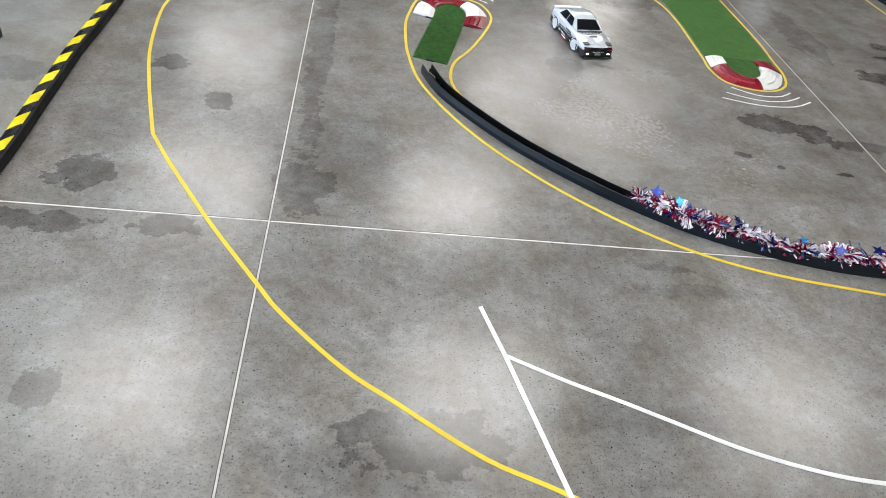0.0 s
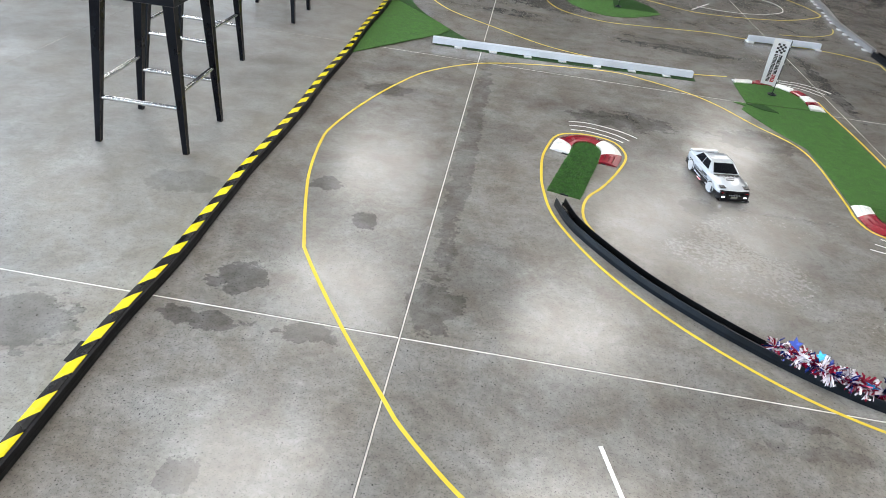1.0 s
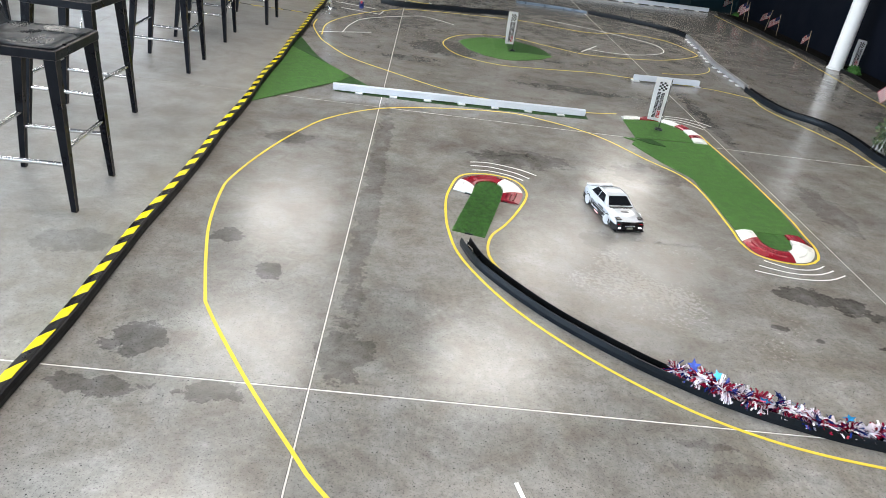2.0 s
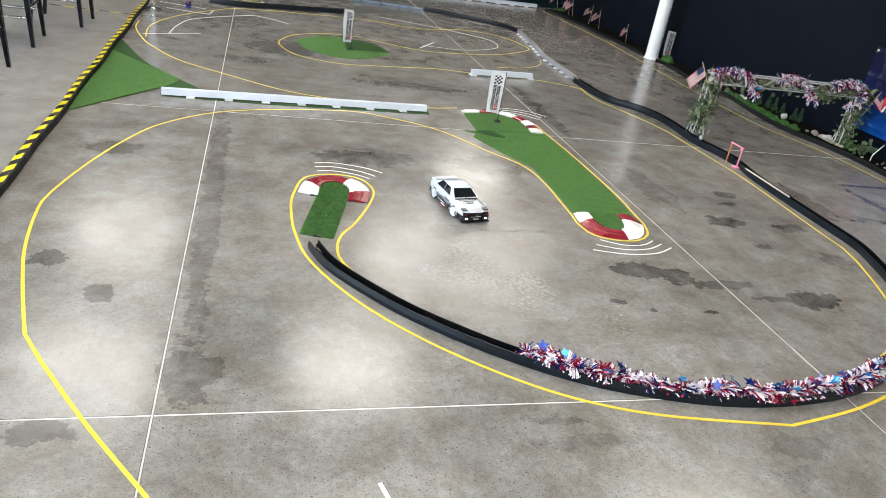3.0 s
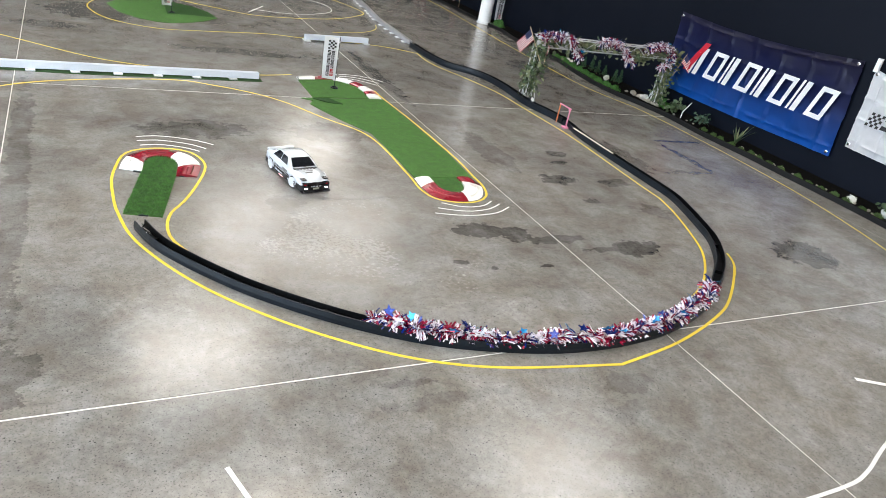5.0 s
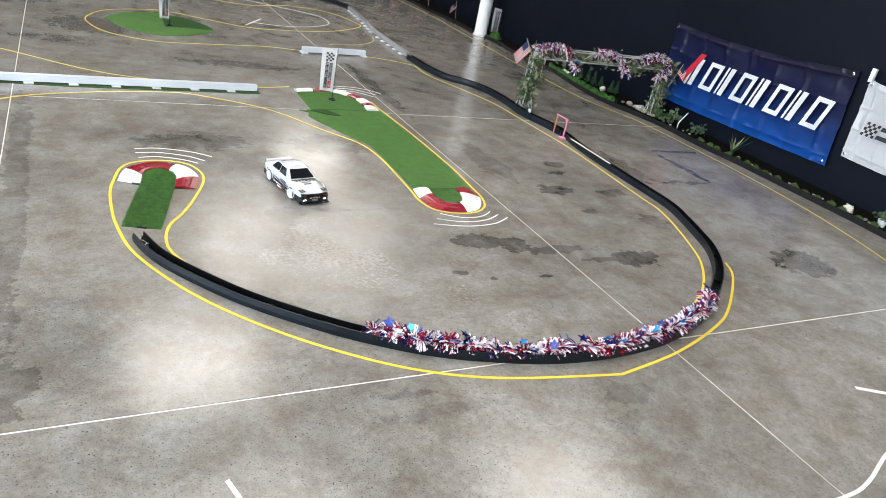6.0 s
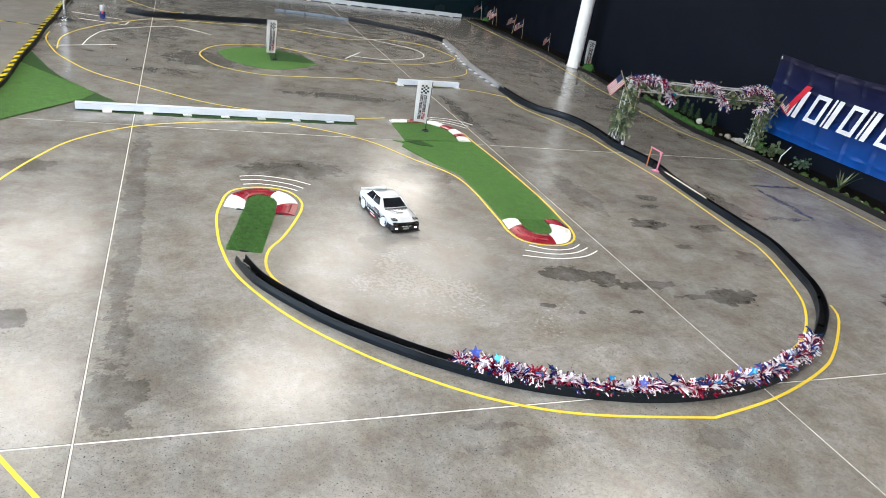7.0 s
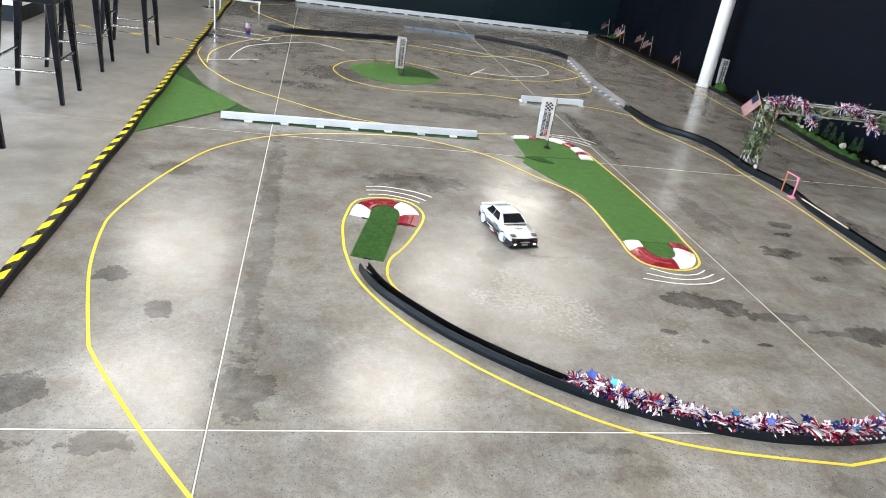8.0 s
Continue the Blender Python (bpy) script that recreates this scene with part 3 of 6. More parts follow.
# loose black cable inside the channel
bm = bmesh.new()
prev = None
for k, p in enumerate(near_path[:70]):
    q = p + Vector((random.uniform(-0.014, 0.014), random.uniform(-0.014, 0.014), 0.014 + 0.010 * math.sin(k * 0.9)))
    if prev is not None:
        tube(bm, prev, q, 0.0035, n=6)
    prev = q
part("loose_cable", bm, material("glossy_black_cable", (0.015, 0.015, 0.016), 0.2), barrier)
bracket = mesh_of("bracket", boxed(-0.009, -0.004, 0.0065, 0.009, 0.004, 0.020, bevel=0.0015))
for k in [*range(3, 60, 4), *range(150, len(near_path) - 2, 5)]:
    p = near_path[k]
    part("bracket", bracket, STEEL, barrier, "small steel bracket", at=pose(p.x + random.uniform(-0.008, 0.008), p.y + random.uniform(-0.008, 0.008), 0, random.uniform(-8, 8), 0, random.uniform(0, 180)))
channel("track_barrier", [(3.848, 2.705), (3.825, 2.90), (3.785, 3.08), (3.775, 3.25), (3.796, 3.58), (3.772, 3.87), (3.69, 4.06), (3.53, 4.24), (3.46, 4.55), (3.45, 4.96)], 0.055, 0.05, "black plastic channel barrier with a gentle bend", BLACK_PLASTIC)
channel("track_barrier", [(3.70, 7.66), (3.53, 8.04), (3.03, 8.38), (2.57, 8.59)], 0.05, 0.05, "dark barrier curving along the far bend", BLACK_PLASTIC)
channel("track_barrier", [(2.55, 8.60), (2.08, 8.70), (1.54, 8.72)], 0.05, 0.032, "pale blue metal barrier at the far bend", material("blue_grey_metal", (0.16, 0.22, 0.30), 0.3, metal=0.5))
channel("track_barrier", [(1.40, 7.58), (0.86, 7.42), (0.29, 7.27), (0.0, 7.18), (-0.28, 7.26)], 0.05, 0.055, "short black barrier curving across the far lane", BLACK_PLASTIC)


def guard_rail(points, feet, height, label, metal=None):
    """A straight pale rail profile with ribs, lifted on small feet."""
    metal = metal or ALUMINIUM
    a, b = Vector((*points[0], 0)), Vector((*points[1], 0))
    d = b - a
    ob = thing("guard_rail", label, "guard rail", pose(a.x, a.y, 0, 0, 0, math.degrees(math.atan2(d.y, d.x))), "guard rails")
    n, z = d.length, 0.012
    line = [Vector((0, 0, 0)), Vector((n, 0, 0))]
    part("rail", sweep(line, [(-0.018, z), (0.018, z), (0.018, height), (0.012, height), (0.012, z + 0.012), (-0.012, z + 0.012), (-0.012, height), (-0.018, height)]), metal, ob)
    part("top_lip", sweep(line, [(-0.020, height + 0.0005), (-0.006, height + 0.0005), (-0.006, height + 0.004), (-0.020, height + 0.004)]), metal, ob)
    part("top_lip", sweep(line, [(0.006, height + 0.0005), (0.020, height + 0.0005), (0.020, height + 0.004), (0.006, height + 0.004)]), metal, ob)
    foot = mesh_of("foot", boxed(-0.028, -0.045, 0.0005, 0.028, 0.045, 0.0115, bevel=0.003))
    for k in range(feet):
        part("foot", foot, WHITE_PAINT, ob, at=pose(n * (k + 0.75) / (feet + 0.5) if feet > 2 else n * (0.03 + 0.94 * k), 0, 0))
    return ob


DULL = material("dull_zinc", (0.37, 0.37, 0.38), 0.45, metal=0.2, vary=0.2, scale=8)
guard_rail([(-0.36, 3.31), (1.54, 3.42)], 7, 0.052, "long pale aluminium guard rail on small white feet")
guard_rail([(2.28, 4.83), (2.94, 4.91)], 2, 0.055, "short pale aluminium guard rail on white feet")
guard_rail([(-0.05, 10.10), (2.45, 10.30)], 9, 0.065, "white rail on small feet along the end wall")
guard_rail([(2.46, 10.30), (5.0, 10.50)], 9, 0.065, "white rail on small feet along the end wall")
guard_rail([(3.46, 5.03), (3.49, 6.05)], 5, 0.048, "grey metal rail segment with small white feet", DULL)
guard_rail([(3.49, 6.07), (3.61, 6.82)], 4, 0.048, "grey metal rail segment with small white feet", DULL)
guard_rail([(3.61, 6.84), (3.70, 7.62)], 4, 0.048, "grey metal rail segment with small white feet", DULL)

# hazard kerb between the track and the seats
kerb = thing("hazard_barrier", "black edging wrapped in yellow and black hazard tape", "track barrier")
run = []
for k in range(190):
    y = -1.9 + 0.06 * k
    run.append(Vector((-0.853 - (0.0 if y < 2 else 0.012 * (y - 2)) + 0.006 * math.sin(y * 5.1) + 0.004 * noise.noise((y * 3, 0, 0)), y, 0)))
part("edging", sweep(run, [(0.022, 0.0005), (-0.019, 0.0005), (-0.022, 0.022), (-0.021, 0.042), (0.020, 0.042)]), BLACK_RUBBER, kerb)
part("hazard_tape", sweep(run, [(-0.011, 0.0425), (0.0205, 0.0425), (0.027, 0.018), (0.032, 0.001), (0.035, 0.001), (0.030, 0.020), (0.022, 0.0455), (0.004, 0.0465), (-0.011, 0.0445)]), HAZARD, kerb, "glossy yellow and black striped tape")
part("tape_tab", boxed(-0.925, -0.36, 0.0006, -0.875, -0.27, 0.004), BLACK_RUBBER, kerb)


# ---- turf ----
def turf(name, outline, label, back, fibre, per_m2, length, thick=0.005, lean=0.5, width=0.0016, z=0.0005):
    ob = thing(name, label, "turf mat", group="turf mats")
    part("backing", sheet(outline, z, z + thick), back, ob)
    me = fibres(outline, z + thick - 0.0005, per_m2, length, lean, width, random.Random(len(outline) + int(per_m2)))
    tagged(part("fibre_layer", me, fibre, ob), kind="stuff")
    return ob


def arc(cx, cy, r, a0, a1, n=12):
    return [(cx + r * math.cos(radians(a0 + (a1 - a0) * k / n)), cy + r * math.sin(radians(a0 + (a1 - a0) * k / n))) for k in range(n + 1)]


turf("turf_mat", [(0.483, 1.240), (0.640, 1.198), (0.748, 1.640), (0.770, 1.77), (0.764, 1.83), (0.730, 1.878), (0.690, 1.882), (0.652, 1.865), (0.628, 1.825), (0.604, 1.72)], "thick green artificial turf strip with a rounded end", TURF, BLADES_LUSH, 170000, 0.0105, lean=0.55, width=0.0026)
turf("turf_mat", [(1.755, 3.025), (1.83, 2.975), (1.785, 2.90), (1.835, 2.76), (1.91, 2.58), (2.04, 2.34), (2.045, 2.12), (2.045, 1.89), (2.04, 1.625), (2.42, 1.622), (2.445, 2.00), (2.43, 2.60), (2.405, 3.085), (1.90, 3.035)], "long green artificial turf strip with an angled end", TURF, BLADES, 110000, 0.006)
turf("turf_mat", [(1.855, 3.470), (1.850, 3.055), (2.295, 3.095), (2.304, 3.24), (2.296, 3.345), (2.262, 3.425), (2.195, 3.495), (2.115, 3.530), (1.99, 3.505)], "green turf piece at the island head", TURF, BLADES, 110000, 0.006)
turf("turf_patch", [(1.835, 3.005), (1.96, 3.030), (2.03, 2.905), (1.93, 2.925)], "small dark folded turf patch", TURF_DARK, BLADES_DARK, 90000, 0.005, z=0.0075)
turf("turf_mat", [(2.138, 1.615), (2.308, 1.613), (2.307, 1.54), (2.287, 1.472), (2.247, 1.422), (2.192, 1.413), (2.149, 1.447), (2.133, 1.51)], "small green turf tongue inside the kerb", TURF, BLADES_LUSH, 120000, 0.008, z=0.001)
turf("turf_mat", [(-0.842, 2.82), (-0.868, 4.47), (-0.53, 4.05), (-0.40, 3.90), (-0.28, 3.72), (-0.34, 3.56), (-0.42, 3.44)], "large green turf triangle beside the hazard tape", TURF, BLADES, 90000, 0.006, z=0.004)
turf("turf_mat", [(-0.862, 4.20), (-0.880, 4.95), (-0.62, 4.27), (-0.50, 4.06), (-0.30, 3.78), (-0.12, 3.54), (0.3, 3.47), (1.56, 3.46), (1.56, 3.37), (0.3, 3.29), (-0.34, 3.30), (-0.40, 3.60)], "dark green turf strip under the rail", TURF_DARK, BLADES_DARK, 60000, 0.004, thick=0.003)
turf("turf_mat", [(0.63, 5.58), (0.70, 5.73), (0.88, 5.92), (1.09, 5.99), (1.15, 5.98), (1.12, 5.02), (1.01, 5.02), (0.86, 5.10), (0.72, 5.28)], "green turf half of a leaf-shaped island", TURF, BLADES, 70000, 0.006)
turf("turf_mat", [(1.124, 5.35), (1.30, 5.42), (1.584, 5.41), (1.45, 5.24), (1.30, 5.11), (1.121, 5.02)], "green turf quarter of a leaf-shaped island", TURF, BLADES, 70000, 0.006)
turf("turf_mat", [(1.127, 5.355), (1.30, 5.425), (1.58, 5.415), (1.54, 5.62), (1.44, 5.80), (1.30, 5.92), (1.156, 5.98)], "dark green turf quarter of a leaf-shaped island", TURF_DARK, BLADES_DARK, 70000, 0.006)


# ---- kerbs ----
def kerb_strip(outer, inner, spans, label):
    """Moulded kerb between two plan curves; the spans are shares of its length and red or white."""
    ob = thing("race_kerb", label, "kerb", group="race kerbs")
    o, n = smooth_line(outer, 0.012), smooth_line(inner, 0.012)

    def along(line, t):
        s = t * (len(line) - 1)
        i = min(int(s), len(line) - 2)
        return line[i].lerp(line[i + 1], s - i)

    for t0, t1, red in spans:
        def band(lo, hi, heights, cut):
            bm = bmesh.new()
            rows = []
            for k in range(13):
                t = t0 + cut + (t1 - t0 - 2 * cut) * k / 12
                p, q = along(o, t), along(n, t)
                ring = [p.lerp(q, lo + (hi - lo) * j / (len(heights) - 1)) + Vector((0, 0, h)) for j, h in enumerate(heights)]
                ring += [p.lerp(q, hi) + Vector((0, 0, 0.0008)), p.lerp(q, lo) + Vector((0, 0, 0.0008))]
                rows.append([bm.verts.new(v) for v in ring])
            w = len(rows[0])
            for x, y in zip(rows, rows[1:]):
                for i in range(w):
                    bm.faces.new((x[i], x[(i + 1) % w], y[(i + 1) % w], y[i]))
            bm.faces.new(rows[0][::-1]), bm.faces.new(rows[-1])
            bmesh.ops.recalc_face_normals(bm, faces=bm.faces)
            return bm

        mat = KERB_RED if red else KERB_WHITE
        seg = part("kerb_segment", band(0, 1, (0.003, 0.008, 0.012, 0.0145, 0.0155, 0.0145, 0.012), 0.0), mat, ob, "glossy red segment" if red else "glossy white segment")
        for u in (0.30, 0.52, 0.74):
            part("rib", band(u, u + 0.10, (0.010 + 0.004 * u, 0.0175, 0.0175, 0.010 + 0.004 * u), (t1 - t0) * 0.13), mat, seg)
    return ob


kerb_strip([(0.498, 1.738), (0.530, 1.864), (0.580, 1.940), (0.662, 1.990), (0.745, 1.990), (0.842, 1.930), (0.886, 1.790), (0.848, 1.633)],
           [(0.597, 1.694), (0.620, 1.820), (0.648, 1.870), (0.690, 1.888), (0.732, 1.884), (0.770, 1.838), (0.776, 1.779), (0.751, 1.645)],
           [(0.0, 0.195, 0), (0.197, 0.555, 1), (0.557, 0.80, 0), (0.802, 1.0, 1)], "red and white moulded kerb round the turf end")
kerb_strip([(2.039, 1.618), (2.030, 1.484), (2.060, 1.360), (2.175, 1.305), (2.290, 1.315), (2.366, 1.380), (2.420, 1.500), (2.410, 1.618)],
           [(2.133, 1.617), (2.128, 1.510), (2.145, 1.443), (2.191, 1.408), (2.250, 1.417), (2.292, 1.470), (2.312, 1.540), (2.312, 1.615)],
           [(0.0, 0.15, 0), (0.152, 0.53, 1), (0.532, 0.86, 0), (0.862, 1.0, 1)], "red and white moulded kerb at the island tip")
kerb_strip([(1.862, 3.565), (2.010, 3.605), (2.145, 3.625), (2.255, 3.585), (2.350, 3.500), (2.395, 3.400), (2.415, 3.280), (2.404, 3.095)],
           [(1.865, 3.475), (1.990, 3.510), (2.115, 3.535), (2.200, 3.500), (2.268, 3.430), (2.300, 3.350), (2.308, 3.240), (2.300, 3.095)],
           [(0.0, 0.17, 0), (0.172, 0.36, 1), (0.362, 0.53, 0), (0.532, 0.66, 1), (0.662, 0.80, 0), (0.802, 0.88, 1), (0.882, 1.0, 0)], "red and white moulded kerb at the island head")
for x, y in ((0.58, 1.70), (0.77, 1.65), (0.565, 1.222)):
    clip = thing("mat_clip", "small black plastic clip on the mat edge", "clip", pose(x, y, 0, 0, 0, -15), "mat clips")
    part("plate", boxed(-0.02, -0.008, 0.0008, 0.02, 0.008, 0.006, bevel=0.001), BLACK_PLASTIC, clip)


# ---- seating ----
def bar_stool():
    ob = thing("bar_stool", "dark steel bar stool with a black leather seat", "bar stool", group="bar stools")
    for sx in (-1, 1):
        for sy in (-1, 1):
            bm = bmesh.new()
            tx, ty, fx, fy = 0.180 if sx > 0 else -0.128, sy * 0.180, sx * 0.205, sy * 0.205
            for (cx, cy, z, w) in ((fx, fy, 0.001, 0.013), (tx, ty, 0.665, 0.025)):
                for ax, ay in ((-1, -1), (1, -1), (1, 1), (-1, 1)):
                    bm.verts.new((cx + ax * w, cy + ay * w * 0.9, z))
            v = list(bm.verts)
            for f in ((3, 2, 1, 0), (4, 5, 6, 7), (0, 1, 5, 4), (1, 2, 6, 5), (2, 3, 7, 6), (3, 0, 4, 7)):
                bm.faces.new([v[i] for i in f])
            bmesh.ops.bevel(bm, geom=list(bm.edges), offset=0.0022, segments=1, affect="EDGES", material=1)
            part("leg", bm, [STOOL_STEEL, WORN_EDGE], ob)
    for s in (-1, 1):
        part("foot_rail", tube(bmesh.new(), (-0.19, s * 0.196, 0.215), (0.19, s * 0.196, 0.215), 0.0105), STEEL, ob, "chrome foot rail", smooth=True)
        part("foot_rail", tube(bmesh.new(), (0.194 if s > 0 else -0.172, -0.19, 0.285), (0.194 if s > 0 else -0.172, 0.19, 0.285), 0.0105), STEEL, ob, "chrome foot rail", smooth=True)
    bm = boxed(-0.155, -0.205, 0.655, 0.21, 0.205, 0.695)
    bmesh.ops.bevel(bm, geom=list(bm.edges), offset=0.003, segments=1, affect="EDGES", material=1)
    part("seat_frame", bm, [STOOL_STEEL, WORN_EDGE], ob)
    # a thin creased pad that swells towards its middle
    bm = bmesh.new()
    n = 26
    rows = []
    for i in range(n + 1):
        row = []
        for j in range(n + 1):
            u, v = i / n, j / n
            rim = min(u, v, 1 - u, 1 - v)
            swell = min(1.0, rim / 0.10) ** 0.5
            crease = 0.0075 * noise.noise((u * 2.2 + v * 1.2, v * 4.6 - u * 1.5, 0.4)) + 0.001 * abs(noise.noise((u * 11, v * 6, 1.7)))
            row.append(bm.verts.new((-0.145 + 0.340 * u, -0.190 + 0.380 * v, 0.6956 + swell * (0.010 + crease) + 0.004 * u)))
        rows.append(row)
    for i in range(n):
        for j in range(n):
            bm.faces.new((rows[i][j], rows[i + 1][j], rows[i + 1][j + 1], rows[i][j + 1]))
    bmesh.ops.recalc_face_normals(bm, faces=bm.faces)
    part("seat_pad", bm, LEATHER, ob, "creased black leather pad", smooth=True)
    # low curved back
    bm = bmesh.new()
    prof = [(-0.158, 0.660), (-0.188, 0.690), (-0.215, 0.760), (-0.240, 0.880), (-0.245, 0.935)]
    rows = []
    for side in (-1, 1):
        for x, z in prof:
            rows.append([bm.verts.new((x + 0.022 * (side > 0), yy, z + 0.012 * (side > 0))) for yy in (-0.2, -0.1, 0.0, 0.1, 0.2)])
    n = len(prof)
    for base in (0, n):
        for i in range(n - 1):
            for j in range(4):
                bm.faces.new((rows[base + i][j], rows[base + i][j + 1], rows[base + i + 1][j + 1], rows[base + i + 1][j]))
    for i in range(n - 1):
        for j in (0, 4):
            bm.faces.new((rows[i][j], rows[i + 1][j], rows[n + i + 1][j], rows[n + i][j]))
    for i in (0, n - 1):
        for j in range(4):
            bm.faces.new((rows[i][j], rows[i][j + 1], rows[n + i][j + 1], rows[n + i][j]))
    bmesh.ops.recalc_face_normals(bm, faces=bm.faces)
    part("backrest", bm, LEATHER, ob, smooth=True)
    return ob


stool = bar_stool()
stool.matrix_basis = pose(-1.385, 1.215, 0, 0, 0, 1)
for x, y, a in ((-1.63, 2.15, -2), (-1.60, 3.49, 1), (-1.62, 4.52, 3), (-1.44, 5.42, -2), (-3.0, 3.45, 8)):
    other = copy_thing(stool, pose(x, y, 0, 0, 0, a))
    if y == 2.15:
        bm = bmesh.new()
        for p, q in (((0.10, -0.10, 0.655), (0.105, -0.105, 0.60)), ((0.105, -0.105, 0.60), (0.095, -0.11, 0.54)), ((0.13, -0.06, 0.655), (0.128, -0.065, 0.58)), ((0.128, -0.065, 0.58), (0.110, -0.070, 0.565))):
            tube(bm, p, q, 0.0022, n=6)
        part("hanging_cord", bm, STEEL, other, "thin grey cord hanging under the seat")


# ---- model car ----
PAINT = material("white_car_paint", (0.56, 0.59, 0.63), 0.16, vary=0.03, scale=6, bump=0.0, coat=0.6, spread=0.03)
TRIM = material("black_car_trim", (0.010, 0.010, 0.012), 0.25, vary=0.2, scale=20, bump=0.0)
GLASS_DARK = material("dark_window_film", (0.008, 0.009, 0.012), 0.06, vary=0.1, scale=4, bump=0.0, spread=0.02)
TYRE = material("drift_tyre", (0.02, 0.02, 0.02), 0.55, vary=0.2, scale=30)
RIM = material("white_rim", (0.62, 0.63, 0.65), 0.25, vary=0.04)
LAMP_RED = material("red_lamp_lens", (0.40, 0.01, 0.02), 0.15, bump=0.0)
LAMP_WHITE = glowing("lit_lamp_lens", (0.75, 0.85, 1.0), 12.0)
GLOW_RED = glowing("red_sill_led", (1.0, 0.03, 0.06), 1.0)
CAR_INK = material("black_decal", (0.015, 0.015, 0.018), 0.3, bump=0.0)


def loft(rows, close_ends=True):
    """A mirrored body from stations of (x, [(half width, height), ...])."""
    bm = bmesh.new()
    rings = []
    for x, pts in rows:
        rings.append([bm.verts.new((x, y, z)) for y, z in pts] + [bm.verts.new((x, -y, z)) for y, z in reversed(pts)])
    n = len(rings[0])
    for a, b in zip(rings, rings[1:]):
        for i in range(n):
            bm.faces.new((a[i], a[(i + 1) % n], b[(i + 1) % n], b[i]))
    bm.faces.new(rings[0][::-1]), bm.faces.new(rings[-1])
    bmesh.ops.recalc_face_normals(bm, faces=bm.faces)
    return bm


def face_panel(a, b, c, d, u0, u1, v0, v1, lift, thick=0.0012):
    """A thin plate on the quad a b c d (a-b along u, a-d along v)."""
    a, b, c, d = (Vector(p) for p in (a, b, c, d))
    nrm = (b - a).cross(d - a).normalized()
    bm = bmesh.new()
    at = lambda u, v: (a * (1 - u) + b * u) * (1 - v) + (d * (1 - u) + c * u) * v
    lo = [bm.verts.new(at(u, v) + nrm * lift) for u, v in ((u0[0], v0), (u0[1], v0), (u1[1], v1), (u1[0], v1))]
    hi = [bm.verts.new(v.co + nrm * thick) for v in lo]
    bm.faces.new(hi), bm.faces.new(lo[::-1])
    for i in range(4):
        bm.faces.new((lo[i], lo[(i + 1) % 4], hi[(i + 1) % 4], hi[i]))
    bmesh.ops.recalc_face_normals(bm, faces=bm.faces)
    return bm


